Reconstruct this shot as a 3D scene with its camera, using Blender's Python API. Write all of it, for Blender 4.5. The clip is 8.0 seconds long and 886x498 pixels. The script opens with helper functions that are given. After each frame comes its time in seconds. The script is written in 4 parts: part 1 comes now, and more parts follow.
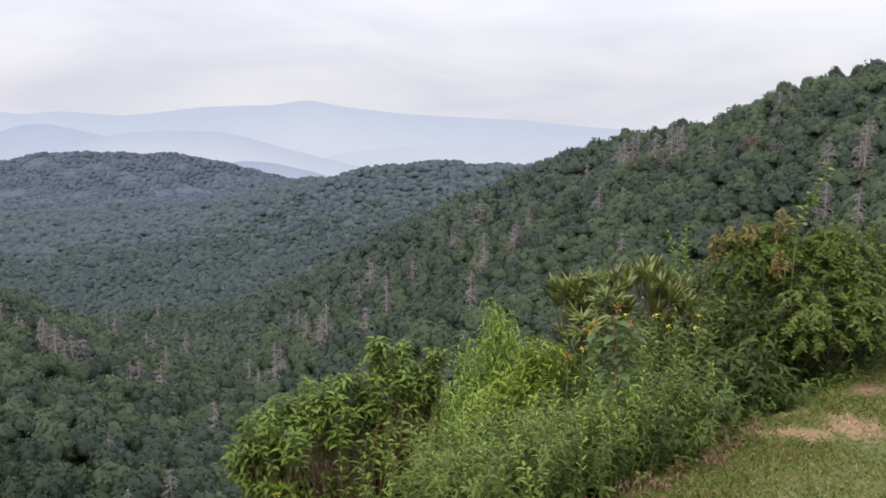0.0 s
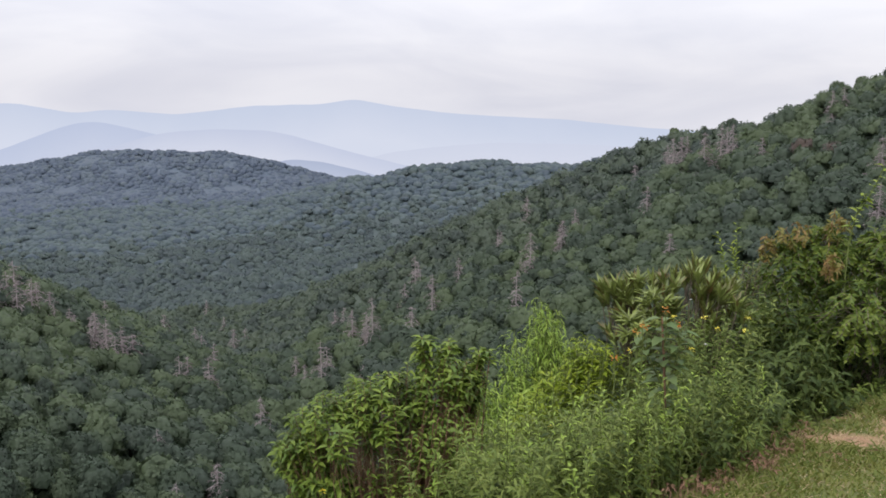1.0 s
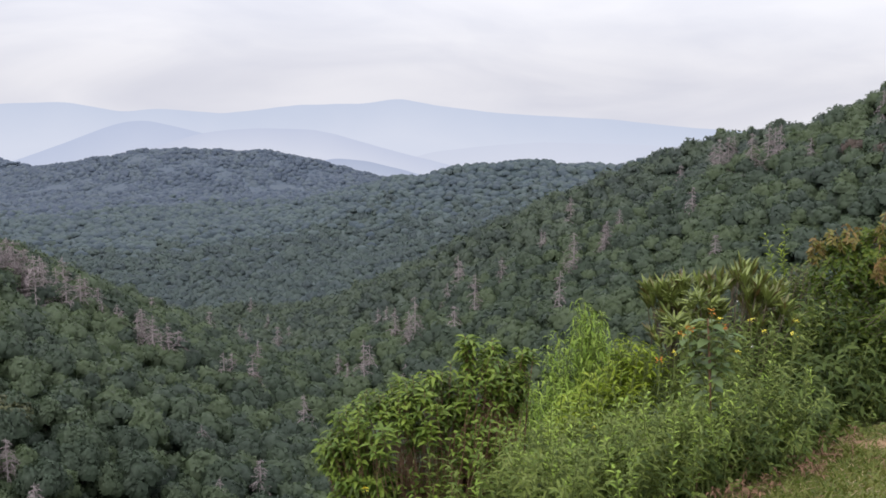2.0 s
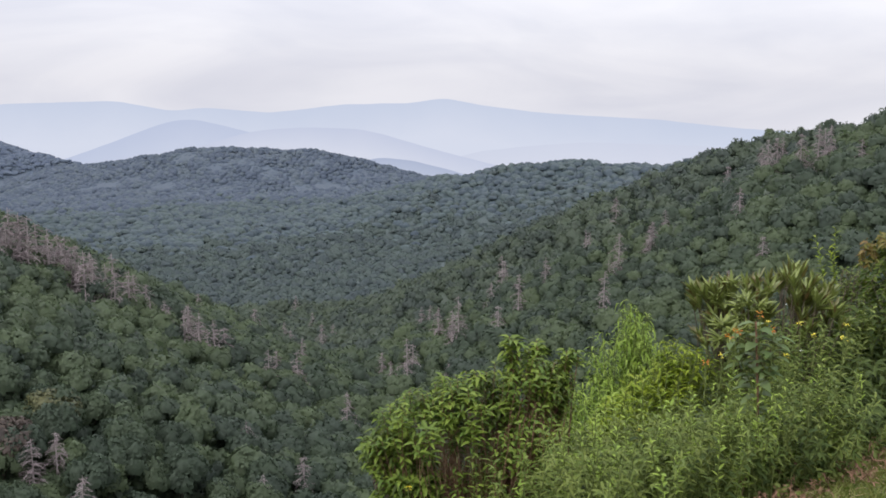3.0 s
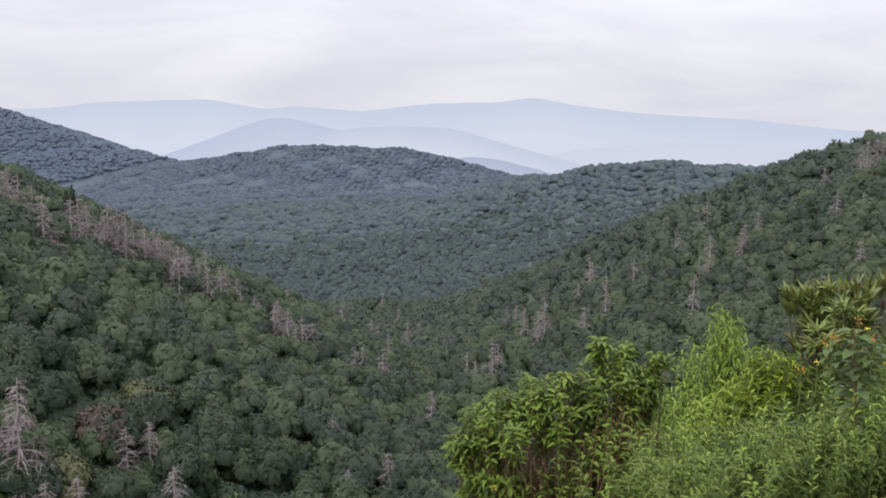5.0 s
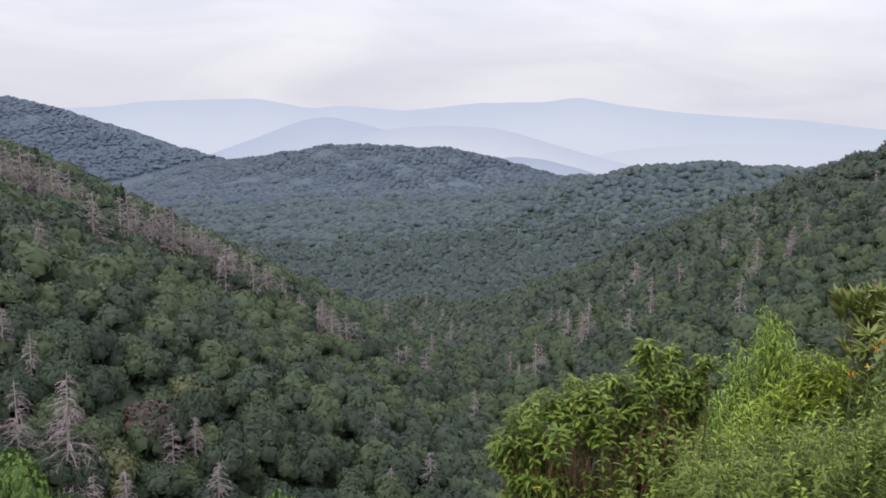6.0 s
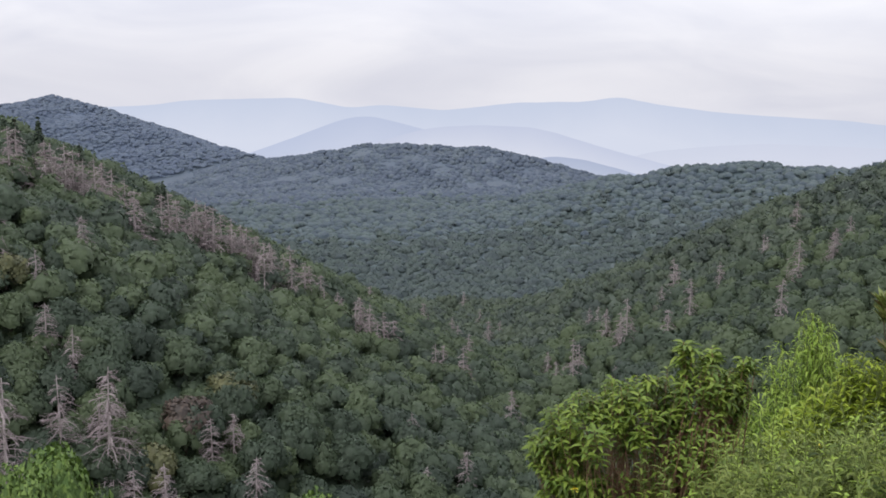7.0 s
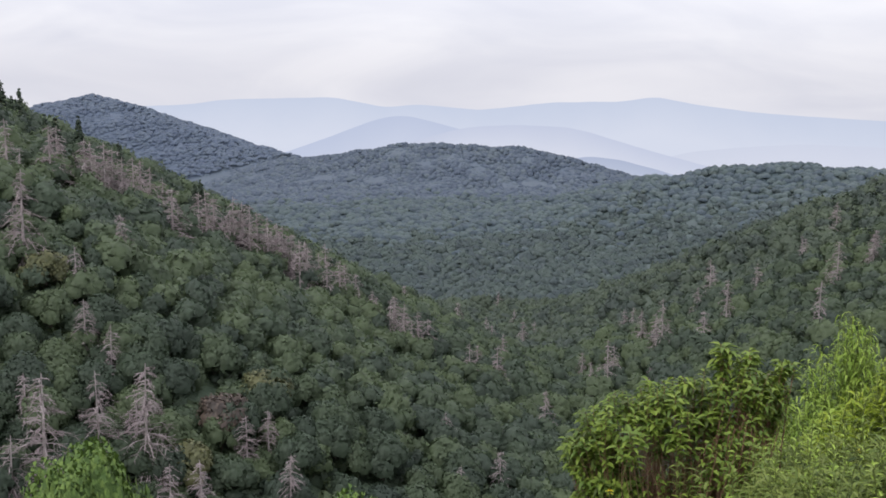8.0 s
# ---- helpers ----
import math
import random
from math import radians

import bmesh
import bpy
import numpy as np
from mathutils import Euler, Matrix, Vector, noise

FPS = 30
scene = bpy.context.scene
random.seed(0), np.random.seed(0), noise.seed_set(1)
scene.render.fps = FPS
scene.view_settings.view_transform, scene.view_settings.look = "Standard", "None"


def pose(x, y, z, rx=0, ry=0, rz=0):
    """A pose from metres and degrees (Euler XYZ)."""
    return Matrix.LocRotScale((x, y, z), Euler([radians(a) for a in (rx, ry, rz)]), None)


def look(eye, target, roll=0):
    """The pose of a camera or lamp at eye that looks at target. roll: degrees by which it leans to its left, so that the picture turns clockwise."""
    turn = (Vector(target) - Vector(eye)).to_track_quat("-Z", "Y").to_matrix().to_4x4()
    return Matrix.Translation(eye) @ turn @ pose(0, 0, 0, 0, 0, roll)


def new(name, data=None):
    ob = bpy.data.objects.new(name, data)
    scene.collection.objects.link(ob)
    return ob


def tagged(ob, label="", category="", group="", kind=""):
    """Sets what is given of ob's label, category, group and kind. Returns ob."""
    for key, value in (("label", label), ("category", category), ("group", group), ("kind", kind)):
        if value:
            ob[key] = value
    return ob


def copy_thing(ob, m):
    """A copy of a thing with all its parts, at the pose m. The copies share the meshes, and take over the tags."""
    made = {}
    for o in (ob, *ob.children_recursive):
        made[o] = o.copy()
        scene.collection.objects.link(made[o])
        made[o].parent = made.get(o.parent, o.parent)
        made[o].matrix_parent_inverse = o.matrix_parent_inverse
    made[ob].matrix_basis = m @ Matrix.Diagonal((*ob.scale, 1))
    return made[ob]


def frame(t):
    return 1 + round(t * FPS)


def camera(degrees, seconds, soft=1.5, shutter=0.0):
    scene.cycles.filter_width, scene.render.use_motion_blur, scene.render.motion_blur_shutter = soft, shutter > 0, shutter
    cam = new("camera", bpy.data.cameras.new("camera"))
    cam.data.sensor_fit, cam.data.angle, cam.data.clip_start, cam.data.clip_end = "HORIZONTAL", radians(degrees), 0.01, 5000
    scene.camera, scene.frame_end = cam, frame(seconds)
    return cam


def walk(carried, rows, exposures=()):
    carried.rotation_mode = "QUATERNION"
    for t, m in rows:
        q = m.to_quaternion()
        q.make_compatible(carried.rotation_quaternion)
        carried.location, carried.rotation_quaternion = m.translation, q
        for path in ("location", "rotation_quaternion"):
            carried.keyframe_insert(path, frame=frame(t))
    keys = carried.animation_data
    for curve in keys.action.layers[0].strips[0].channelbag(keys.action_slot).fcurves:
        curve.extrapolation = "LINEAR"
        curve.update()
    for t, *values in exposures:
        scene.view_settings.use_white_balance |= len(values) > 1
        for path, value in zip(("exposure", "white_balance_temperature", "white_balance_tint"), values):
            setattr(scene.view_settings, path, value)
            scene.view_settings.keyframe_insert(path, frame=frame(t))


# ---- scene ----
# ---- camera and its walk ----
cam = camera(46.4, 8.0, soft=1.7)
EYE = 1.6
ROWS = [
    (0.0, 0.0, -9.0, 0.0),
    (0.5, 1.463, -9.02, -0.04),
    (1.0, 2.586, -9.034, -0.06),
    (1.5, 3.766, -9.054, -0.084),
    (3.0, 7.491, -9.09, -0.165),
    (3.5, 8.68, -9.11, -0.19),
    (4.0, 9.899, -9.125, -0.205),
    (4.5, 11.115, -9.138, -0.23),
    (6.0, 14.866, -9.188, -0.33),
    (6.5, 15.98, -9.21, -0.355),
    (7.0, 16.992, -9.228, -0.38),
    (7.5, 17.966, -9.24, -0.40),
    (8.0, 18.949, -9.26, -0.43),
]
walk(cam, [(t, pose(-0.0043 * t, 0, EYE, 90 + pitch, roll, yaw)) for t, yaw, pitch, roll in ROWS])

# ---- overcast sky and its soft sun ----
SUN_EL, SUN_AZ = 46.0, -155.0
world = bpy.data.worlds.new("overcast_sky")
scene.world = world
world.use_nodes = True
wn, wl = world.node_tree.nodes, world.node_tree.links
wn.clear()


def wnode(kind, **values):
    n = wn.new(kind)
    for k, v in values.items():
        n.inputs[k.replace("_", " ")].default_value = v
    return n


def wmath(op, a, b):
    n = wn.new("ShaderNodeMath")
    n.operation = op
    for i, v in enumerate((a, b)):
        if isinstance(v, (int, float)):
            n.inputs[i].default_value = v
        else:
            wl.new(v, n.inputs[i])
    return n.outputs[0]


coords = wn.new("ShaderNodeTexCoord")
sep = wn.new("ShaderNodeSeparateXYZ")
wl.new(coords.outputs["Generated"], sep.inputs[0])
up = wmath("MAXIMUM", sep.outputs["Z"], 0.0)
stretch = wn.new("ShaderNodeMapping")
stretch.inputs["Scale"].default_value = (1.0, 1.0, 3.8)
wl.new(coords.outputs["Generated"], stretch.inputs["Vector"])
clouds = wnode("ShaderNodeTexNoise", Scale=4.2, Detail=7.0, Roughness=0.5, Distortion=0.6)
wl.new(stretch.outputs[0], clouds.inputs["Vector"])
shape = wn.new("ShaderNodeValToRGB")
shape.color_ramp.elements[0].position, shape.color_ramp.elements[1].position = 0.36, 0.64
shape.color_ramp.elements[0].color = (0.712, 0.718, 0.812, 1)
shape.color_ramp.elements[1].color = (0.846, 0.840, 0.905, 1)
wl.new(clouds.outputs["Fac"], shape.inputs["Fac"])
# an overcast sky is about three times as bright overhead as at the horizon
dome = wmath("ADD", wmath("MULTIPLY", up, 1.8), 0.94)
clear = wn.new("ShaderNodeTexSky")
clear.sky_type, clear.sun_disc = "NISHITA", False
clear.sun_elevation, clear.sun_rotation = radians(SUN_EL), radians(SUN_AZ)
low = wnode("ShaderNodeBackground", Strength=0.008)
wl.new(clear.outputs[0], low.inputs["Color"])
high = wn.new("ShaderNodeBackground")
wl.new(shape.outputs[0], high.inputs["Color"])
wl.new(dome, high.inputs["Strength"])
both = wn.new("ShaderNodeAddShader")
wl.new(low.outputs[0], both.inputs[0])
wl.new(high.outputs[0], both.inputs[1])
wl.new(both.outputs[0], wn.new("ShaderNodeOutputWorld").inputs["Surface"])

sun = new("sun", bpy.data.lights.new("sun", "SUN"))
sun.data.energy, sun.data.angle, sun.data.color = 1.5, radians(30), (1.0, 0.97, 0.92)
sa, se = radians(SUN_AZ), radians(SUN_EL)
sun.matrix_world = look((math.sin(sa) * math.cos(se) * 50, math.cos(sa) * math.cos(se) * 50, math.sin(se) * 50), (0, 0, 0))


# ---- materials ----
def material(name):
    m = bpy.data.materials.new(name)
    m.use_nodes = True
    m.node_tree.nodes.clear()
    nodes, links = m.node_tree.nodes, m.node_tree.links

    def node(kind, **values):
        n = nodes.new(kind)
        for k, v in values.items():
            n.inputs[k.replace("_", " ")].default_value = v
        return n
    return m, nodes, links, node


def noise_at(nodes, links, node, scale, detail=3.0):
    geo = nodes.new("ShaderNodeNewGeometry")
    n = node("ShaderNodeTexNoise", Scale=scale, Detail=detail, Roughness=0.6)
    links.new(geo.outputs["Position"], n.inputs["Vector"])
    return n.outputs["Fac"]


def ramp(nodes, links, fac, stops):
    r = nodes.new("ShaderNodeValToRGB")
    els = r.color_ramp.elements
    while len(els) < len(stops):
        els.new(0.5)
    for e, (p, c) in zip(els, stops):
        e.position, e.color = p, (*c, 1)
    links.new(fac, r.inputs["Fac"])
    return r.outputs["Color"]


def mix_rgb(nodes, links, kind, fac, a, b):
    m = nodes.new("ShaderNodeMix")
    m.data_type, m.blend_type = "RGBA", kind
    for sock, v in ((m.inputs[0], fac), (m.inputs[6], a), (m.inputs[7], b)):
        if isinstance(v, float):
            sock.default_value = v
        elif isinstance(v, tuple):
            sock.default_value = (*v, 1)
        else:
            links.new(v, sock)
    return m.outputs[2]


def leafy(name, dark, mid, light, patch_scale, spread=0.5, rough=0.55, through_light=0.2, gloss=0.3, fine=0.0, grain_mix=0.85, by_tree=False):
    """Foliage: colour by patch, by single leaf or clump, and by whole plant."""
    m, nodes, links, node = material(name)
    geo = nodes.new("ShaderNodeNewGeometry")
    info = nodes.new("ShaderNodeObjectInfo")
    patch = noise_at(nodes, links, node, patch_scale, 2.0)
    add = nodes.new("ShaderNodeMath")
    add.operation = "ADD"
    if by_tree:
        tint = nodes.new("ShaderNodeAttribute")
        tint.attribute_name = "tint"
        links.new(tint.outputs["Fac"], add.inputs[0])
    else:
        links.new(geo.outputs["Random Per Island"], add.inputs[0])
    links.new(info.outputs["Random"], add.inputs[1])
    wrap = nodes.new("ShaderNodeMath")
    wrap.operation = "PINGPONG"
    wrap.inputs[1].default_value = 1.0
    links.new(add.outputs[0], wrap.inputs[0])
    blend = nodes.new("ShaderNodeMix")
    blend.inputs[0].default_value = spread
    links.new(patch, blend.inputs[2])
    links.new(wrap.outputs[0], blend.inputs[3])
    col = ramp(nodes, links, blend.outputs[0], [(0.22, dark), (0.5, mid), (0.8, light)])
    b = node("ShaderNodeBsdfPrincipled", Roughness=rough)
    b.inputs["Specular IOR Level"].default_value = gloss
    if fine > 0:
        grain = noise_at(nodes, links, node, fine, 5.0)
        col = mix_rgb(nodes, links, "MULTIPLY", grain_mix, col, ramp(nodes, links, grain, [(0.3, (0.66, 0.68, 0.70)), (0.5, (1.0, 1.0, 1.0)), (0.72, (1.35, 1.32, 1.22))]))
        bp = node("ShaderNodeBump", Strength=grain_mix, Distance=0.5 / fine)
        links.new(grain, bp.inputs["Height"])
        links.new(bp.outputs[0], b.inputs["Normal"])
    links.new(col, b.inputs["Base Color"])
    out = nodes.new("ShaderNodeOutputMaterial")
    if through_light > 0:
        t = nodes.new("ShaderNodeBsdfTranslucent")
        links.new(col, t.inputs["Color"])
        s = nodes.new("ShaderNodeMixShader")
        s.inputs[0].default_value = through_light
        links.new(b.outputs[0], s.inputs[1])
        links.new(t.outputs[0], s.inputs[2])
        links.new(s.outputs[0], out.inputs["Surface"])
    else:
        links.new(b.outputs[0], out.inputs["Surface"])
    return m


def plain(name, stops, scale, rough=0.85, bump=0.3, bump_scale=None):
    m, nodes, links, node = material(name)
    col = ramp(nodes, links, noise_at(nodes, links, node, scale, 5.0), stops)
    b = node("ShaderNodeBsdfPrincipled", Roughness=rough)
    b.inputs["Specular IOR Level"].default_value = 0.25
    links.new(col, b.inputs["Base Color"])
    bp = node("ShaderNodeBump", Strength=bump, Distance=0.02)
    links.new(noise_at(nodes, links, node, bump_scale or scale * 4, 4.0), bp.inputs["Height"])
    links.new(bp.outputs[0], b.inputs["Normal"])
    links.new(b.outputs[0], nodes.new("ShaderNodeOutputMaterial").inputs["Surface"])
    return m


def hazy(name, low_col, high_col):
    """Far ridges as glowing shells: haze painted as emission, paler towards the foot."""
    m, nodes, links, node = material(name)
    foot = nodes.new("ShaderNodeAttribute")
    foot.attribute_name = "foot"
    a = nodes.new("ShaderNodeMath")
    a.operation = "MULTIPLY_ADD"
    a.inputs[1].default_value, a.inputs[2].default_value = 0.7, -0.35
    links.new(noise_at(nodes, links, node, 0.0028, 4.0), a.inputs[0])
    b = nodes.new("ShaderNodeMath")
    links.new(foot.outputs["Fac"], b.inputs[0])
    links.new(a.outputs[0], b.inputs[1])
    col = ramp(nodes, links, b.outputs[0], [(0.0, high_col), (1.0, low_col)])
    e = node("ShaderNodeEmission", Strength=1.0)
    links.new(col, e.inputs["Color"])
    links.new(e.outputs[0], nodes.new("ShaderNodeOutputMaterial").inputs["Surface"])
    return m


# aerial haze is put into the base colours, slight in M_GROUND, bluest in M_PEAK
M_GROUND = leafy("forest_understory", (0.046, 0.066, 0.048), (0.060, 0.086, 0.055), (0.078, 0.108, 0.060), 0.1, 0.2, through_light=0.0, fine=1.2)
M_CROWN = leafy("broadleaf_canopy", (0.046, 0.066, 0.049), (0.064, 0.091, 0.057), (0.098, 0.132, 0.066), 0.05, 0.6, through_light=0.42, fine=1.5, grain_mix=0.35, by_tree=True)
M_HEAD = leafy("valley_head_canopy_hazed", (0.052, 0.07, 0.062), (0.066, 0.089, 0.068), (0.092, 0.12, 0.076), 0.04, 0.6, through_light=0.42, fine=1.2, grain_mix=0.3, by_tree=True)
M_MID = leafy("mid_slope_canopy_hazed", (0.062, 0.083, 0.09), (0.071, 0.096, 0.097), (0.088, 0.118, 0.104), 0.03, 0.6, through_light=0.42, fine=0.9, grain_mix=0.25, by_tree=True)
M_HAZY = leafy("upper_slope_canopy_hazed", (0.065, 0.091, 0.114), (0.08, 0.111, 0.129), (0.105, 0.141, 0.139), 0.02, 0.65, through_light=0.42, fine=0.7, grain_mix=0.25, by_tree=True)
M_FAR = leafy("far_slope_canopy_hazed", (0.083, 0.11, 0.153), (0.097, 0.127, 0.17), (0.119, 0.152, 0.179), 0.015, 0.65, through_light=0.42, fine=0.5, grain_mix=0.2, by_tree=True)
M_PEAK = leafy("peak_canopy_blue_hazed", (0.1, 0.131, 0.192), (0.11, 0.144, 0.203), (0.125, 0.161, 0.21), 0.012, 0.65, through_light=0.42, fine=0.3, grain_mix=0.15, by_tree=True)
M_BRIGHT = leafy("sunlit_young_canopy", (0.055, 0.105, 0.022), (0.092, 0.155, 0.032), (0.14, 0.21, 0.046), 0.6, 0.6, fine=2.5)
M_TRUNK = plain("grey_brown_bark", [(0.3, (0.05, 0.04, 0.03)), (0.7, (0.12, 0.10, 0.08))], 2.0)
M_DEAD = plain("weathered_dead_wood", [(0.3, (0.225, 0.19, 0.185)), (0.7, (0.40, 0.355, 0.35))], 1.2)
M_DEAD_TWIG = plain("grey_dead_twigs", [(0.3, (0.20, 0.165, 0.165)), (0.7, (0.36, 0.305, 0.31))], 0.8)
M_CONIFER = leafy("dark_spruce_needles", (0.020, 0.034, 0.022), (0.030, 0.048, 0.030), (0.044, 0.064, 0.036), 0.3)

# ---- terrain ----
# crest lines of the hills: bearing from north, rise of the skyline in degrees, distance
CRESTS = {
    "right_hill": (0.50, [(34, 4.0, 300), (28, 3.0, 315), (22.8, 1.5, 330), (20.3, 0.45, 340), (18.4, -0.6, 350), (17.3, -1.4, 358), (16.2, -2.1, 368), (14.0, -2.4, 381), (12.9, -1.85, 390), (10.5, -2.4, 406), (8.5, -3.05, 420), (7.4, -3.75, 431), (6.7, -4.26, 440), (3.0, -6.61, 450), (-2.7, -10.05, 430), (-7.1, -12.93, 395), (-11.3, -15.17, 365)]),
    "middle_ridge": (0.30, [(-9.5, -5.92, 1000), (-7.0, -4.99, 980), (-4.5, -4.52, 950), (-2.9, -4.22, 930), (0.5, -4.22, 900), (3.6, -4.28, 850), (6.7, -4.1, 800), (9.8, -3.76, 750), (16, -3.2, 720)]),
    "round_hill": (0.28, [(-8.2, -5.61, 1250), (-10.6, -4.81, 1280), (-13.4, -3.87, 1320), (-15.6, -3.43, 1350), (-19.4, -3.37, 1380), (-23.4, -3.73, 1420), (-25.9, -4.1, 1450)]),
    "blue_peak": (0.35, [(-27.1, -4.07, 1550), (-29.8, -3.51, 1650), (-32.8, -2.56, 1750), (-35.6, -1.4, 1850), (-37.6, -0.88, 1900), (-39.2, -1.2, 1950), (-40.9, -1.94, 2000), (-50, -3.0, 2100)]),
    "left_spur": (0.55, [(-58, 6.0, 215), (-49, 2.6, 255), (-41.9, -1.1, 300), (-40.4, -1.88, 320), (-38.2, -2.97, 345), (-36.3, -4.26, 375), (-32.3, -6.28, 410), (-29.3, -7.99, 440), (-26.0, -9.59, 460), (-22.8, -11.8, 475), (-20.3, -13.3, 485)]),
}
FALL_S = [-5000, 0, 1.5, 4, 20, 60, 110, 240, 450, 700, 1200, 2000, 4800]
FALL_Z = [0, 0, -0.5, -2.2, -15, -50, -78, -106, -119, -124, -129, -330, -950]


def crest_lines():
    lines = {}
    for name, (slope, pts) in CRESTS.items():
        line, tree_top = [], {"right_hill": 9.0, "left_spur": 11.5, "blue_peak": 10.0, "round_hill": 7.5}.get(name, 6.3)
        for az, el, d in pts:
            a = math.radians(az)
            line.append((d * math.sin(a), d * math.cos(a), EYE + d * math.tan(math.radians(el)) - tree_top))
        lines[name] = (slope, line)
    return lines


LINES = crest_lines()


def edge_distance(x, y):
    """Metres past the edge of the mown lookout."""
    return ((y - 3.85) - (x - 0.72)) * 0.7071


def waves(x, y):
    """Rolling unevenness of the slopes."""
    return (np.sin(x * 0.031 + 1.3) * np.cos(y * 0.027 - 0.4) + 0.6 * np.sin(x * 0.071 - y * 0.053) + 0.4 * np.cos(x * 0.11 + y * 0.13))


def height(x, y):
    x, y = np.asarray(x, float), np.asarray(y, float)
    r = np.hypot(x, y)
    s = np.maximum(edge_distance(x, y), (r - 600) * 1.6 * (y > 0))
    base = np.interp(s, FALL_S, FALL_Z)
    total, k = np.exp(np.clip(base / 5.0, -300, 60)), 5.0
    for slope, line in LINES.values():
        best = np.full(x.shape, -1e9)
        for (x0, y0, z0), (x1, y1, z1) in zip(line, line[1:]):
            dx, dy = x1 - x0, y1 - y0
            u = np.clip(((x - x0) * dx + (y - y0) * dy) / (dx * dx + dy * dy), 0, 1)
            d = np.hypot(x - x0 - u * dx, y - y0 - u * dy)
            best = np.maximum(best, z0 + u * (z1 - z0) - slope * (np.sqrt(d * d + 144) - 12))
        best = np.where(r < 40, -400, best)
        total = total + np.exp(np.clip(best / k, -300, 60))
    z = k * np.log(total)
    z = np.where(base > -30, np.where(r < 60, base, np.maximum(z, base)), z)
    return z + waves(x, y) * np.clip((r - 40) / 150, 0, 1) * np.clip(r / 400, 0.6, 2.2)


# ---- end of terrain ----
def mesh_from(name, verts, faces, mat, smooth=False):
    """A mesh from numpy arrays; faces all triangles or all quads, or a list of such arrays."""
    me = bpy.data.meshes.new(name)
    groups = [f for f in (faces if isinstance(faces, list) else [faces]) if len(f)]
    me.vertices.add(len(verts))
    me.vertices.foreach_set("co", np.ascontiguousarray(verts, np.float32).ravel())
    loops = np.concatenate([g.ravel() for g in groups]).astype(np.int32)
    sizes = np.concatenate([np.full(len(g), g.shape[1]) for g in groups])
    starts = np.concatenate([[0], np.cumsum(sizes)[:-1]]).astype(np.int32)
    me.loops.add(len(loops))
    me.loops.foreach_set("vertex_index", loops)
    me.polygons.add(len(sizes))
    me.polygons.foreach_set("loop_start", starts)
    me.polygons.foreach_set("use_smooth", np.full(len(sizes), smooth))
    me.update(calc_edges=True)
    me.validate()
    me.materials.append(mat)
    return me


def part(name, me, parent, label="", kind=""):
    ob = new(name, me)
    ob.parent = parent
    return tagged(ob, label, kind=kind)


# ---- the ground: one sheet from the lookout to the horizon ----
def build_ground():
    n_a = 320
    rad = np.concatenate([np.arange(0.4, 9, 0.3), np.geomspace(9, 4700, 160)])
    az = np.linspace(0, 2 * np.pi, n_a, endpoint=False)
    X, Y = rad[:, None] * np.sin(az), rad[:, None] * np.cos(az)
    Z = height(X, Y) + np.interp(rad, [75, 115, 330, 540, 800, 1100, 1500, 2100], [0, 2.6, 2.8, 3.2, 3.2, 3.8, 4.5, 8.2])[:, None]
    verts = np.stack([X, Y, Z], -1).reshape(-1, 3)
    i, j = np.meshgrid(np.arange(len(rad) - 1), np.arange(n_a), indexing="ij")
    jn = (j + 1) % n_a
    quads = np.stack([i * n_a + j, i * n_a + jn, (i + 1) * n_a + jn, (i + 1) * n_a + j], -1).reshape(-1, 4)[:, ::-1]
    verts = np.vstack([verts, [[0, 0, 0]]])
    k = np.arange(n_a)
    cap = np.stack([np.full(n_a, len(verts) - 1), (k + 1) % n_a, k], -1)
    me = mesh_from("ground", verts, [quads, cap], M_GROUND, True)
    # ground beyond 330 m repeats the haze-tinted canopy colours in distance bands
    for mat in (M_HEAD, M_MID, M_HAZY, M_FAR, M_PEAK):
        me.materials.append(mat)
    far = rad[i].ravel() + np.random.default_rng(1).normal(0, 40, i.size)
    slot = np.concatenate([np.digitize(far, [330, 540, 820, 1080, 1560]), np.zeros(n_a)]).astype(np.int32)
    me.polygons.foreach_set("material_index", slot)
    ob = new("ground", me)
    return tagged(ob, "dark wooded valley ground falling from a grassy lookout", "ground", kind="structure")


ground = build_ground()


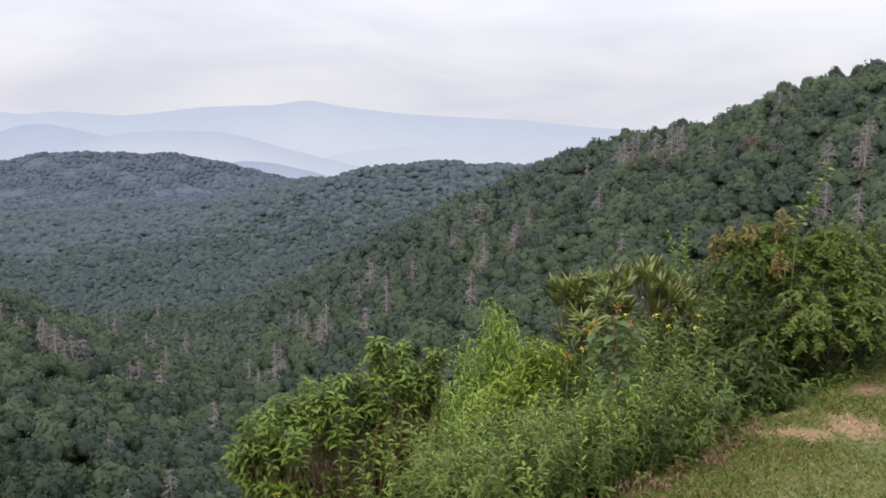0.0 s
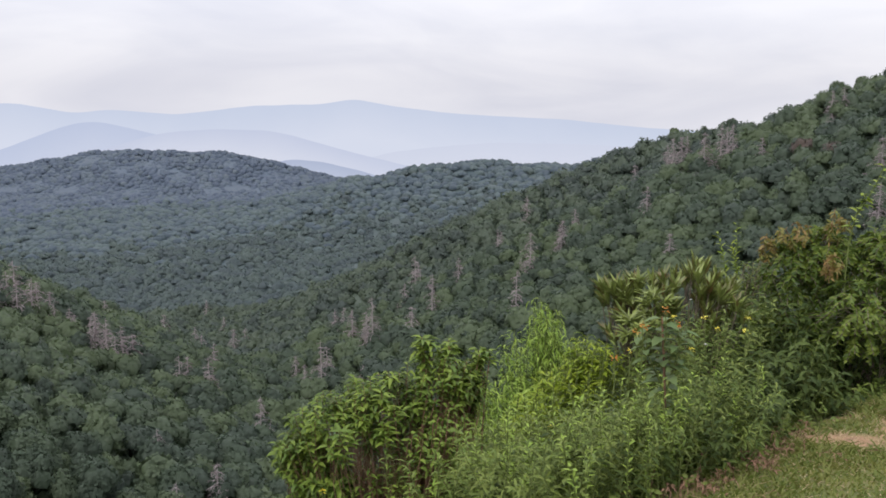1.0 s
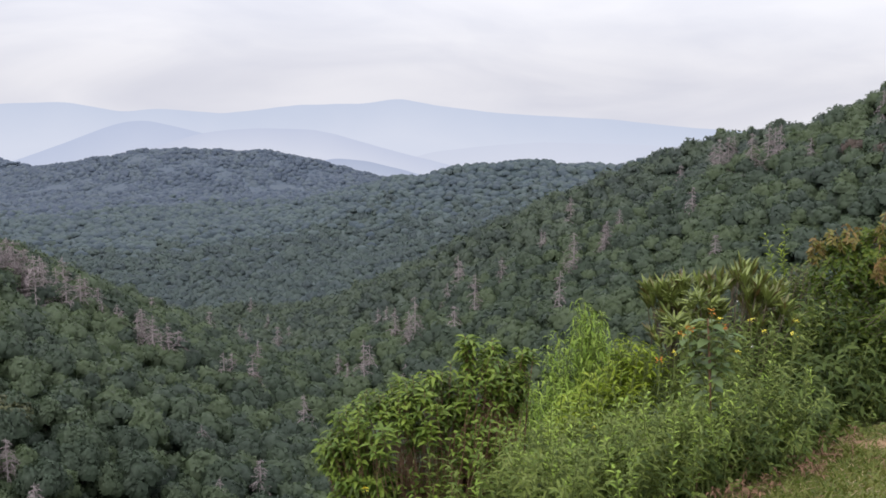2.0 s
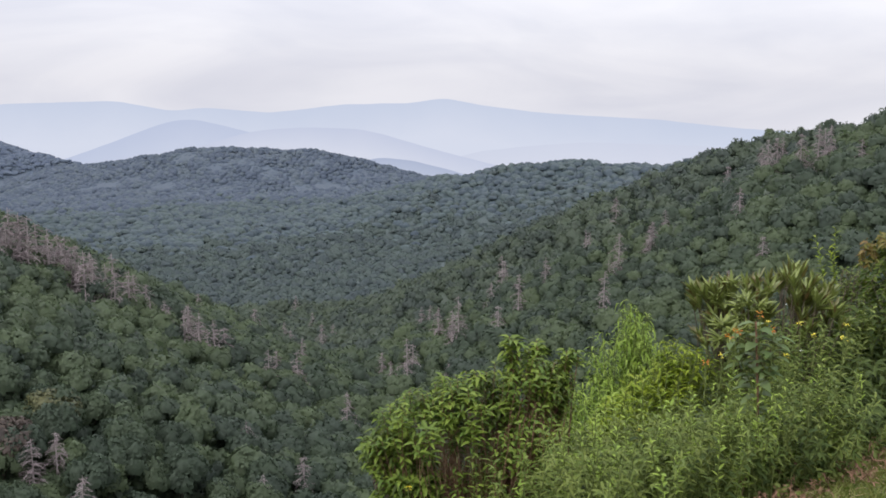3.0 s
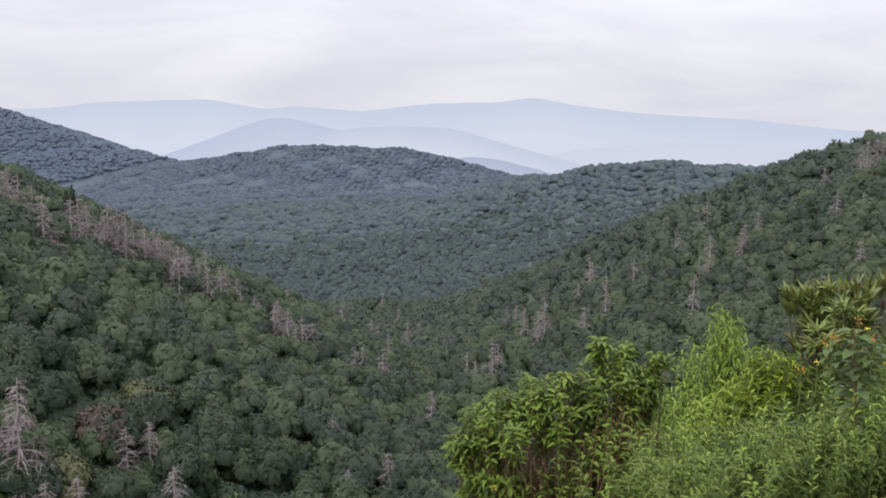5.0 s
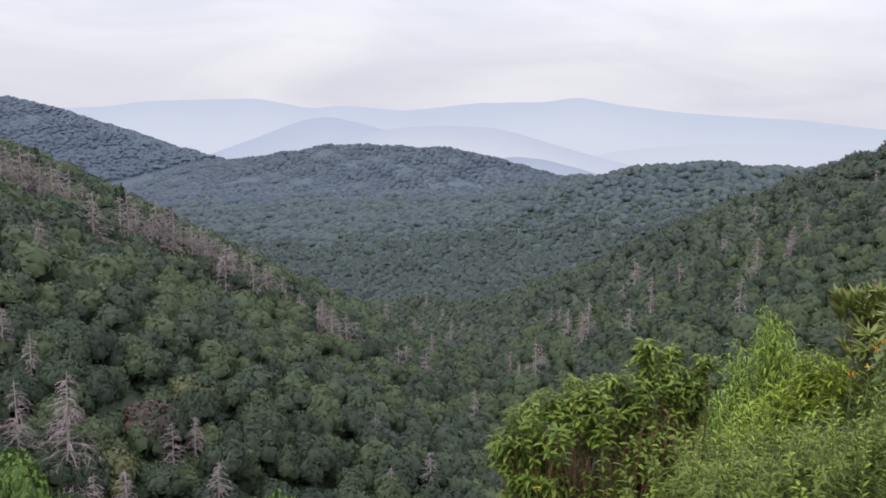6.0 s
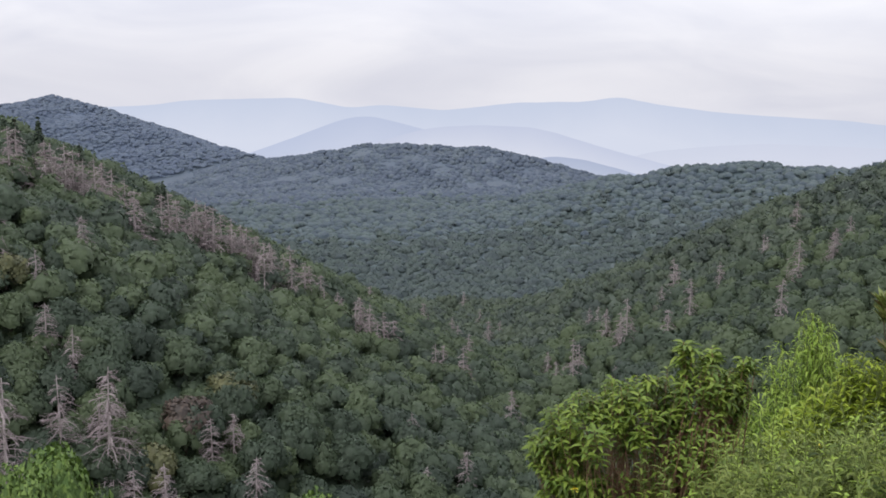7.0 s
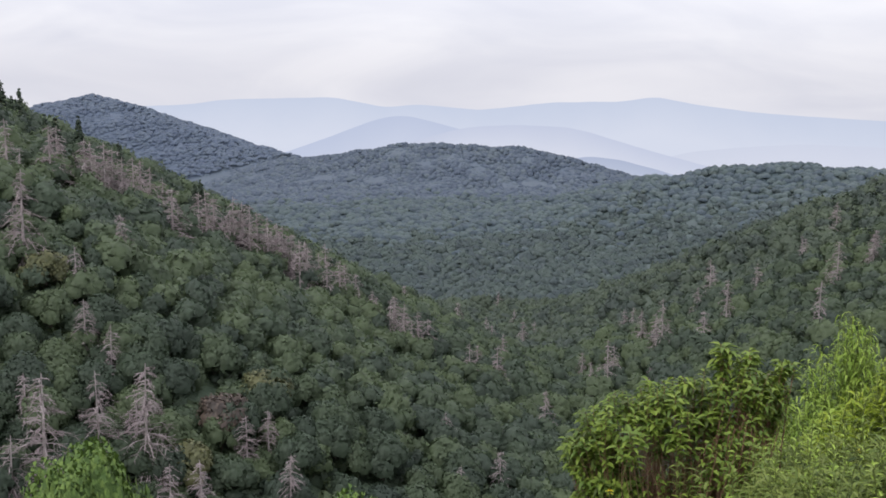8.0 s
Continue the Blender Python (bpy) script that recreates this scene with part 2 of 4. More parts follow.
# ---- far ridges, their haze painted as glow ----
def build_backdrop(name, dist, pts, mat, label, seed, mist):
    az = np.linspace(-62, 48, 700)
    el = np.interp(az, [p[0] for p in pts], [p[1] for p in pts])
    ker = np.hanning(13)
    el = np.convolve(np.pad(el, 6, "edge"), ker / ker.sum(), "valid")
    rng = np.random.default_rng(seed)
    rough = np.convolve(rng.normal(0, 1, len(az) + 8), np.hanning(9) / 4, "valid")
    crest = EYE + dist * np.tan(np.radians(el)) + rough * dist * 0.00022
    depth = [0, 0.2, 0.45, 0.8, 1.2, 1.7, 2.6, 9.0]
    bear = np.stack([np.sin(np.radians(az)), np.cos(np.radians(az))], -1)
    rows = [np.column_stack([bear * dist * 1.04, crest - dist * 0.12])]
    for u in depth:
        rows.append(np.column_stack([bear * dist * (1 - 0.012 * u), crest - dist * math.radians(u)]))
    verts = np.concatenate(rows)
    n = len(az)
    i, j = np.meshgrid(np.arange(len(depth)), np.arange(n - 1), indexing="ij")
    quads = np.stack([i * n + j, (i + 1) * n + j, (i + 1) * n + j + 1, i * n + j + 1], -1).reshape(-1, 4)
    me = mesh_from(name, verts, quads, mat, True)
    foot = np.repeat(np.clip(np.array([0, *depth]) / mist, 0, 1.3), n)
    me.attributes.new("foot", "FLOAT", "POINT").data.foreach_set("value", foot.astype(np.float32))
    return tagged(new(name, me), label, "mountains", kind="structure")


FAR_PTS = [(-62, -1.9), (-48, -1.7), (-38, -1.6), (-32.74, -1.37), (-30.67, -1.09), (-27.5, -1.0), (-24.93, -0.94), (-22.16, -1.48), (-20.3, -1.31), (-16.89, -1.59), (-12.89, -1.13),
           (-9.24, -1.06), (-7.46, -0.78), (-5.37, -1.16), (-2.17, -1.56), (1.74, -1.78), (4.1, -1.87), (8.5, -2.3), (14, -2.6), (48, -2.6)]
MASSIF_PTS = [(-62, -5.4), (-29, -4.4), (-26.6, -3.6), (-24.9, -3.0), (-23.6, -2.5), (-22.4, -2.08), (-21.4, -1.92), (-20.6, -1.98), (-19.1, -2.35), (-17.6, -2.75), (-15, -3.5), (-12, -4.6), (48, -6)]
LONG_PTS = [(-62, -6), (-24, -4.6), (-20.5, -3.3), (-18.4, -2.7), (-17.2, -2.5), (-15.0, -2.38), (-12.24, -2.46), (-10.8, -2.75), (-9.0, -3.3), (-6.76, -3.9), (-3, -4.8), (48, -6)]
RIGHT_PTS = [(-62, -6), (-9, -4.6), (-5.5, -3.7), (-3.22, -3.42), (0.18, -3.15), (4.2, -3.2), (12, -3.4), (48, -3.6)]
LOW_PTS = [(-62, -6), (-15, -5.2), (-12.81, -4.47), (-10.97, -4.01), (-9.13, -4.22), (-7.0, -4.72), (-5, -5.4), (48, -6)]
# emission colours of the painted haze; MIST is the far range's foot
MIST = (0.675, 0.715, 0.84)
build_backdrop("backdrop_far_mountains", 4600, FAR_PTS, hazy("far_mountain_haze_glow", MIST, (0.582, 0.640, 0.79)), "pale blue far mountain range under haze", 3, 2.0)
build_backdrop("backdrop_right_mountains", 4400, RIGHT_PTS, hazy("right_mountain_haze_glow", (0.675, 0.705, 0.825), (0.63, 0.668, 0.802)), "faint low blue range in mist", 6, 1.2)
build_backdrop("backdrop_massif", 4200, MASSIF_PTS, hazy("massif_haze_glow", (0.63, 0.672, 0.812), (0.52, 0.578, 0.748)), "soft blue mountain massif in mist", 4, 2.4)
build_backdrop("backdrop_long_mountain", 4000, LONG_PTS, hazy("long_mountain_haze_glow", (0.675, 0.705, 0.825), (0.565, 0.61, 0.765)), "long soft blue mountain in mist", 7, 1.3)
build_backdrop("backdrop_near_mountains", 3300, LOW_PTS, hazy("near_mountain_haze_glow", (0.53, 0.58, 0.72), (0.435, 0.49, 0.65)), "low blue ridge in the gap between hills", 5, 1.0)


# ---- forests ----
def ico(sub):
    if sub == 0:
        v = np.array([(1, 0, 0), (0, 1, 0), (-1, 0, 0), (0, -1, 0), (0, 0, 1), (0, 0, -1)], float)
        return v, np.array([(0, 1, 4), (1, 2, 4), (2, 3, 4), (3, 0, 4), (1, 0, 5), (2, 1, 5), (3, 2, 5), (0, 3, 5)])
    bm = bmesh.new()
    bmesh.ops.create_icosphere(bm, subdivisions=sub, radius=1.0)
    v = np.array([p.co[:] for p in bm.verts])
    f = np.array([[q.index for q in t.verts] for t in bm.faces])
    bm.free()
    return v, f


def unit(v):
    return v / np.maximum(np.linalg.norm(v, axis=-1, keepdims=True), 1e-9)


def tufts(rng, at, out, size, tri=False, loose=0.42):
    """Leaf clumps: small bent cards at random tilt round the outward direction."""
    n = len(at)
    nrm = unit(out + rng.normal(0, loose, (n, 3)))
    a = unit(np.cross(nrm, rng.normal(0, 1, (n, 3))))
    b = np.cross(nrm, a)
    s = size[:, None]
    if tri:
        V = np.stack([at + a * s, at - a * s * 0.6 + b * s * 0.8, at - a * s * 0.5 - b * s * 0.9], 1)
        F = np.arange(n * 3).reshape(n, 3)
    else:
        V = np.stack([at + a * s, at + b * s * 0.75 + nrm * s * 0.25, at - a * s * 0.9, at - b * s * 0.8 + nrm * s * 0.2], 1)
        F = np.arange(n * 4).reshape(n, 4)
    return V.reshape(-1, 3), F, nrm


def crowns(rng, base, R, H, lobes, tuft_n, tuft_size, core_sub=1, core=0.82, flat=1.0, loose=0.45, airy=0.2):
    """Broad crowns of several lobes on a dome, each a small core set round with leaf clumps.
    airy: how far the leaves turn their faces to the sky."""
    n = len(base)
    k = np.arange(lobes)[None]
    dz = 1 - (k + 0.4) / lobes * 1.2 + rng.normal(0, 0.09, (n, lobes))
    dz = np.clip(dz, -0.3, 1)
    u = k * 2.4 + rng.uniform(0, 6.28, (n, 1)) + rng.normal(0, 0.35, (n, lobes))
    ring = np.sqrt(1 - dz ** 2)
    d = np.stack([np.cos(u) * ring, np.sin(u) * ring, dz], -1)
    tall = (flat * rng.uniform(0.82, 1.25, n))[:, None]
    lr = R[:, None] * min(1.45 / math.sqrt(lobes), 0.8) * rng.uniform(0.8, 1.15, (n, lobes))
    off = (R[:, None] - lr) * rng.uniform(0.85, 1.15, (n, lobes))
    c = d * off[..., None]
    c[..., 2] *= tall
    c[..., 2] += (H - R * 1.02 * tall[:, 0])[:, None]
    C, L = (c + base[:, None]).reshape(-1, 3), lr.reshape(-1)
    squash = np.ones((len(C), 1, 3))
    squash[:, 0, 2] = np.repeat(0.88 * tall[:, 0], lobes)
    heart = np.repeat(base + np.stack([H * 0, H * 0, H - R * 1.3], -1), lobes, 0)

    def facing(P, own, clumps):
        """Leaf faces follow the lobe, the whole crown and the sky."""
        whole = unit(P - np.repeat(heart, P.shape[0] // len(C), 0))
        return unit(own * 0.45 + whole * 0.9 + clumps * 0.25 + np.array([0, 0, airy]))

    v, f = ico(core_sub)
    f = f[v[f].mean(1)[:, 2] > -0.5] if core_sub else f
    wob = core * (1 + rng.uniform(-0.14, 0.14, (len(C), len(v), 1)))
    cv = (C[:, None] + v[None] * wob * L[:, None, None] * squash).reshape(-1, 3)
    cf = (f[None] + (np.arange(len(C)) * len(v))[:, None, None]).reshape(-1, 3)
    own = np.tile(v, (len(C), 1))
    cn = facing(cv, own, own)
    g = unit(rng.normal(0, 1, (len(C), tuft_n, 3)) + np.array([0, 0, 0.45]))
    at = (C[:, None] + g * (L[:, None, None] * rng.uniform(0.84, 1.06, (len(C), tuft_n, 1))) * squash).reshape(-1, 3)
    g = g.reshape(-1, 3)
    tv, tf, clump = tufts(rng, at, g, tuft_size * np.repeat(L / L.mean(), tuft_n) * rng.uniform(0.6, 1.4, len(at)), True, loose)
    tn = np.repeat(facing(at, g, clump), 3, 0)
    tree = np.repeat(rng.uniform(0, 1, n), lobes)
    tint = np.concatenate([np.repeat(tree, len(p) // len(C)) for p in (cv, tv)])
    return np.vstack([cv, tv]), [cf, tf + len(cv)], np.vstack([cn, tn]), tint


def crown_mesh(name, mat, *args, **kw):
    V, F, N, tint = crowns(*args, **kw)
    me = mesh_from(name, V, F, mat, True)
    me.attributes.new("tint", "FLOAT", "POINT").data.foreach_set("value", tint.astype(np.float32))
    me.normals_split_custom_set_from_vertices(N.astype(np.float32))
    return me


def scatter(rng, spacing, r0, r1, a0=-45.0, a1=26.0):
    g = np.arange(-r1, r1, spacing)
    X, Y = np.meshgrid(g, np.arange(0, r1, spacing))
    X = (X + rng.uniform(-0.36, 0.36, X.shape) * spacing).ravel()
    Y = (Y + rng.uniform(-0.36, 0.36, Y.shape) * spacing).ravel()
    r, az = np.hypot(X, Y), np.degrees(np.arctan2(X, Y))
    ok = (r >= r0) & (r < r1) & (az > a0) & (az < a1) & (edge_distance(X, Y) > 52)
    X, Y = X[ok], Y[ok]
    Z = height(X, Y)
    ok = Z > -165
    return np.stack([X[ok], Y[ok], Z[ok]], -1)


rng = np.random.default_rng(11)
low_pts = scatter(rng, 6.5, 60, 100)
near_pts = np.concatenate([scatter(rng, 4.3, 100, 270), scatter(rng, 6.0, 270, 540)])
near_pts = near_pts[np.argsort(np.hypot(near_pts[:, 0], near_pts[:, 1]))]
single, near_pts = near_pts[:295], near_pts[295:]
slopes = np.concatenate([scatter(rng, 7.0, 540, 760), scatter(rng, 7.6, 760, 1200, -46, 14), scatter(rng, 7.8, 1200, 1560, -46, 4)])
# slope trees split by distance, each band with its own painted haze tint
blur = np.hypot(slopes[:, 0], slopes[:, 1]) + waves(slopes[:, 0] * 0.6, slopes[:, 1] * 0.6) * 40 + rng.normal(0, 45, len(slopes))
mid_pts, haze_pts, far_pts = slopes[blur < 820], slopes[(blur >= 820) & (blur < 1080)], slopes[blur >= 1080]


def forest(name, pts, rad, top, mat, label, even=False, **kw):
    """A wood as one sheet of crowns; even: little difference in size from tree to tree."""
    n = len(pts)
    R = rng.uniform(*rad, n) * np.clip(0.52 + np.hypot(pts[:, 0], pts[:, 1]) / 800, 0.6, 1) * rng.choice([0.85, 0.95, 1.0, 1.1, 1.2] if even else [0.7, 0.9, 1.0, 1.1, 1.35], n)
    H = rng.uniform(*top, n) * (0.9 + 0.1 * R / rad[1] if even else 0.7 + 0.3 * R / rad[1])
    me = crown_mesh(name, mat, rng, pts, R, H, **kw)
    return tagged(new(name, me), label, "forest", kind="stuff")


far_off = np.hypot(near_pts[:, 0], near_pts[:, 1]) > 330
forest("lower_slope_forest", low_pts, (2.7, 4.8), (7, 9.5), M_CROWN, "dense dark green broadleaf forest below the lookout", lobes=9, tuft_n=70, tuft_size=0.3)
shrub_pts = scatter(rng, 3.3, 75, 215)
forest("understory_shrubs", shrub_pts, (1.9, 2.9), (4.6, 6.2), M_CROWN, "low green undergrowth filling the gaps between trees", lobes=4, tuft_n=16, tuft_size=0.38)
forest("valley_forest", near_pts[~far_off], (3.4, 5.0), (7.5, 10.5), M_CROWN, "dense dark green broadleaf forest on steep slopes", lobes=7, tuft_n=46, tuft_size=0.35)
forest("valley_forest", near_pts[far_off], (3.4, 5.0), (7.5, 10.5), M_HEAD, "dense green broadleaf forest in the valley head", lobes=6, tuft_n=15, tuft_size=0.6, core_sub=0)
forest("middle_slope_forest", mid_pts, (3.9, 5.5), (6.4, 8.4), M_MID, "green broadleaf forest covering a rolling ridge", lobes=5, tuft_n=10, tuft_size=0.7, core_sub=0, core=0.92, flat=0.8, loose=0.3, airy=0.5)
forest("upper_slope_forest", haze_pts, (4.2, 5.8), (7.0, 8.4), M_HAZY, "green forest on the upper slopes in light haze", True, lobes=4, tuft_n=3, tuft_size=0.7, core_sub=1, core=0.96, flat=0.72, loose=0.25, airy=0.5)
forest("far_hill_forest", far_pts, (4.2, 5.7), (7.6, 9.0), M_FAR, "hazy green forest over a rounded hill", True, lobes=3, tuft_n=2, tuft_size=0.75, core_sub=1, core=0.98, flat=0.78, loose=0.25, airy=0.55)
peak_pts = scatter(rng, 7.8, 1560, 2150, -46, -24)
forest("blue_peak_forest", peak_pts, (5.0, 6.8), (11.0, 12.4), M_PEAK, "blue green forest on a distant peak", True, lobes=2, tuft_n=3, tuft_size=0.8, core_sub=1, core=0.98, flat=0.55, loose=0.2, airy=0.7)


# ---- single trees of the near slope ----
def tubes(P0, P1, P2, r0, r1, sides=5, steps=5):
    """Tapered stems along bent lines, all at once."""
    n = len(P0)
    t = np.linspace(0, 1, steps)[None, :, None]
    C = (1 - t) ** 2 * P0[:, None] + 2 * t * (1 - t) * P1[:, None] + t ** 2 * P2[:, None]
    T = unit(2 * (1 - t) * (P1 - P0)[:, None] + 2 * t * (P2 - P1)[:, None])
    side = unit(np.cross(T, np.array([0.31, 0.87, 0.39])))
    other = np.cross(T, side)
    a = np.linspace(0, 2 * np.pi, sides, endpoint=False)
    rad = (r0[:, None] * (1 - t[..., 0]) + r1[:, None] * t[..., 0])[..., None, None]
    V = C[:, :, None] + rad * (side[:, :, None] * np.cos(a)[:, None] + other[:, :, None] * np.sin(a)[:, None])
    base = (np.arange(n) * steps * sides)[:, None, None]
    i, j = np.arange(steps - 1)[None, :, None], np.arange(sides)[None, None, :]
    jn = (j + 1) % sides
    F = np.stack(np.broadcast_arrays(base + i * sides + j, base + i * sides + jn, base + (i + 1) * sides + jn, base + (i + 1) * sides + j), -1)
    return V.reshape(-1, 3), F.reshape(-1, 4)


def one(*v):
    return np.array([v], float)


def broadleaf(seed, mat, label, lobes=11, tuft_n=160, tuft=0.25):
    """A forest tree: tapered trunk, limbs and a crown of many clumps, 9.6 m high."""
    r = np.random.default_rng(seed)
    tree = tagged(new("broadleaf_tree"), label, "tree", "trees of the near slope")
    me = crown_mesh("crown", mat, r, np.zeros((1, 3)), np.array([4.0]), np.array([9.6]), lobes, tuft_n, tuft)
    part("crown", me, tree)
    v, f = tubes(one(0, 0, -1.0), one(0.2, 0.1, 4), one(0.1, 0.2, 7), np.array([0.28]), np.array([0.1]), 7, 6)
    trunk = part("trunk", mesh_from("trunk", v, f, M_TRUNK, True), tree)
    for k in range(3):
        a = k * 2.1 + seed
        v, f = tubes(one(0.1, 0.1, 2.5 + k), one(math.cos(a), math.sin(a), 4.0 + k), one(2 * math.cos(a), 2 * math.sin(a), 5.0 + k), np.array([0.12]), np.array([0.04]), 5, 4)
        part("limb", mesh_from("limb", v, f, M_TRUNK, True), trunk)
    return tree


LABEL_GREEN = "dark green broadleaf tree with a rounded crown on the slope"
kinds = [broadleaf(40 + k, M_CROWN, LABEL_GREEN) for k in range(7)]
for k, (x, y, z) in enumerate(single):
    s = rng.uniform(0.6, 0.95)
    m = pose(x, y, z, 0, 0, rng.uniform(0, 360)) @ Matrix.Diagonal((s, s, s * rng.uniform(0.95, 1.2), 1))
    if k < len(kinds):
        kinds[k].matrix_basis = m
    else:
        ob = copy_thing(kinds[k % 7], Matrix.Identity(4))
        ob.matrix_basis = m


def place_tree(tree, x, y, h, full, turn=0.0, girth=1.0):
    """Stand a tree of the given full height on the slope, h metres high."""
    s = h / full
    tree.matrix_basis = pose(x, y, float(height(x, y)), 0, 0, turn) @ Matrix.Diagonal((s * girth, s * girth, s, 1))


# young bright trees just below the lookout
BRIGHT = [(-47.2, 58.3, 33.2), (-20.7, 47.7, 18.3), (-19.2, 51.6, 18.3), (-25.5, 54.3, 21.7)]
for k, (x, y, h) in enumerate(BRIGHT):
    t = broadleaf(70 + k, M_BRIGHT, "bright green young tree below the lookout", 14, 600, 0.12)
    tagged(t, group="young trees below the lookout")
    place_tree(t, x, y, h, 9.6, 50.0 * k, 0.45)

M_RUSTY = leafy("rusty_brown_canopy", (0.052, 0.043, 0.036), (0.078, 0.058, 0.048), (0.10, 0.076, 0.058), 0.4, 0.6)
M_OLIVE = leafy("yellowing_canopy", (0.06, 0.070, 0.032), (0.085, 0.092, 0.040), (0.11, 0.112, 0.048), 0.4, 0.6)
for (x, y, h), mat, label in (((-64.7, 117.3, 9.6), M_OLIVE, "yellowing broadleaf tree among green ones"), ((-64.8, 106.9, 9.3), M_RUSTY, "rusty brown dying tree among green ones"),
                              ((80.6, 269.2, 8.8), M_RUSTY, "purple brown tree high on the wooded hill"), ((83.9, 256.6, 8.6), M_RUSTY, "purple brown tree high on the wooded hill"),
                              ((-93.8, 110.6, 8.9), M_OLIVE, "yellowing broadleaf tree high on the spur"), ((-63.2, 96.1, 8.8), M_OLIVE, "olive green tree beside dead ones")):
    t = broadleaf(int(x) % 17 + 80, mat, label)
    place_tree(t, x, y, h, 9.6)

# taller trees that break the skyline of the right hill
SKYLINE = [(108.6, 332.7, 12.0), (113.7, 325.7, 10.6), (119.2, 318.4, 11.6), (127.0, 306.7, 9.6), (100.7, 353.9, 10.5), (87.4, 380.1, 10.9), (79.6, 392.0, 10.0), (62.8, 415.3, 10.2), (71.1, 403.8, 10.7), (123.3, 311.5, 9.1)]
for k, (x, y, h) in enumerate(SKYLINE):
    t = copy_thing(kinds[k % 7], Matrix.Identity(4))
    tagged(t, "tall dark tree standing out on the hill's skyline", group="skyline trees of the hill")
    place_tree(t, x, y, h, 9.6, 70.0 * k, 0.62)


# ---- dead hemlocks, grey and bare ----
def dead_tree(seed, bushy, low=3.5, m=3, fine=1.0, reach=2.5):
    r = np.random.default_rng(seed)
    tree = tagged(new("dead_tree"), "bare grey dead conifer with drooping broken branches", "dead tree", "dead trees in the forest")
    v, f = tubes(one(0, 0, -0.6), one(0.15, -0.1, 7), one(r.uniform(-0.3, 0.3), 0.1, 14), np.array([0.24]), np.array([0.03]), 7, 8)
    trunk = part("trunk", mesh_from("trunk", v, f, M_DEAD, True), tree)
    n = bushy
    z = r.uniform(low, 13.6, n)
    az = r.uniform(0, 2 * np.pi, n)
    ln = (0.35 + reach * np.clip(1 - (z - 3) / 11.5, 0, 0.95) ** 0.8) * r.uniform(0.35, 1.2, n)
    out = np.stack([np.cos(az), np.sin(az), np.zeros(n)], -1)
    P0 = np.stack([np.zeros(n), np.zeros(n), z], -1)
    P1 = P0 + out * ln[:, None] * 0.55 + np.array([0, 0, 0.16]) * ln[:, None]
    P2 = P0 + out * ln[:, None] + np.array([0, 0, -0.34]) * ln[:, None] * r.uniform(0.1, 1.8, (n, 1))
    for k in range(10):
        v, f = tubes(P0[k:k + 1], P1[k:k + 1], P2[k:k + 1], np.array([0.08]), np.array([0.03]), 4, 4)
        part("branch", mesh_from("branch", v, f, M_DEAD, True), trunk)
    v1, f1 = tubes(P0[10:], P1[10:], P2[10:], np.full(n - 10, 0.07 * fine), np.full(n - 10, 0.025 * fine), 3, 3)
    u = r.uniform(0.3, 1.0, (n, m, 1))
    q0 = ((1 - u) ** 2 * P0[:, None] + 2 * u * (1 - u) * P1[:, None] + u ** 2 * P2[:, None]).reshape(-1, 3)
    d = (out[:, None] * 0.6 + r.normal(0, 0.7, (n, m, 3)) + np.array([0, 0, -0.6])).reshape(-1, 3)
    q2 = q0 + unit(d) * (np.repeat(ln, m) * r.uniform(0.12, 0.36, n * m))[:, None]
    v2, f2 = tubes(q0, (q0 + q2) / 2 + np.array([0, 0, 0.05]), q2, np.full(n * m, 0.065 * fine ** 2), np.full(n * m, 0.03 * fine ** 2), 3, 2)
    part("twig_mass", mesh_from("twig_mass", np.vstack([v1, v2]), np.vstack([f1, f2 + len(v1)]), M_DEAD_TWIG, True), tree, kind="stuff")
    return tree


dead_kinds = [dead_tree(5, 110, 2.5, 5, 0.85, 3.0), dead_tree(6, 120, 2.0, 5, 0.85, 3.2), dead_tree(7, 70, 3.5, 4, 0.85), dead_tree(8, 120, 2.0, 5, 0.85, 3.0), dead_tree(9, 90, 2.5, 4, 0.85, 2.6)]
dead_near = [dead_tree(15, 150, 1.5, 11, 0.6, 2.9), dead_tree(16, 170, 2.5, 10, 0.6, 2.7), dead_tree(17, 130, 1.0, 11, 0.6, 3.1)]
NEAR_DEAD = [(-97.6, 111.2, 17.2), (-93.7, 127.2, 12.0), (-90.1, 112.4, 11.1), (-82.6, 104.2, 10.3), (-78.5, 103.6, 9.9), (-70.0, 80.9, 18.1), (-77.7, 87.5, 10.4), (-70.7, 90.7, 13.9), (-66.1, 92.9, 16.8), (-68.2, 93.8, 11.3), (-61.0, 89.2, 10.4),
             (-58.8, 91.8, 11.1), (-59.2, 107.8, 10.4), (-52.8, 101.0, 11.9), (-71.7, 78.1, 12.0), (-60.6, 104.7, 9.8), (-46.9, 139.3, 9.5)]
VALLEY_DEAD = [(-46.3, 201.8, 13.5), (-37.9, 136.9, 10.4), (-63.2, 202.4, 12.8), (-59.9, 212.7, 13.5), (-74.8, 202.6, 12.5), (-76.5, 198.8, 13.6), (-79.7, 198.6, 12.4), (-82.8, 198.4, 11.1), (-74.7, 198.4, 11.1), (-101.4, 311.9, 12.6), (-94.3, 320.4, 11.8),
               (-66.5, 241.0, 12.0), (-92.5, 362.4, 13.4), (-80.8, 204.6, 11.9), (-90.8, 373.1, 11.8), (-87.5, 303.6, 11.4), (-30.6, 244.1, 9.8), (-108.9, 282.8, 10.4), (-139.6, 495.7, 13.8), (-113.3, 428.3, 12.0), (-64.7, 213.4, 10.8), (-40.9, 127.6, 8.9)]
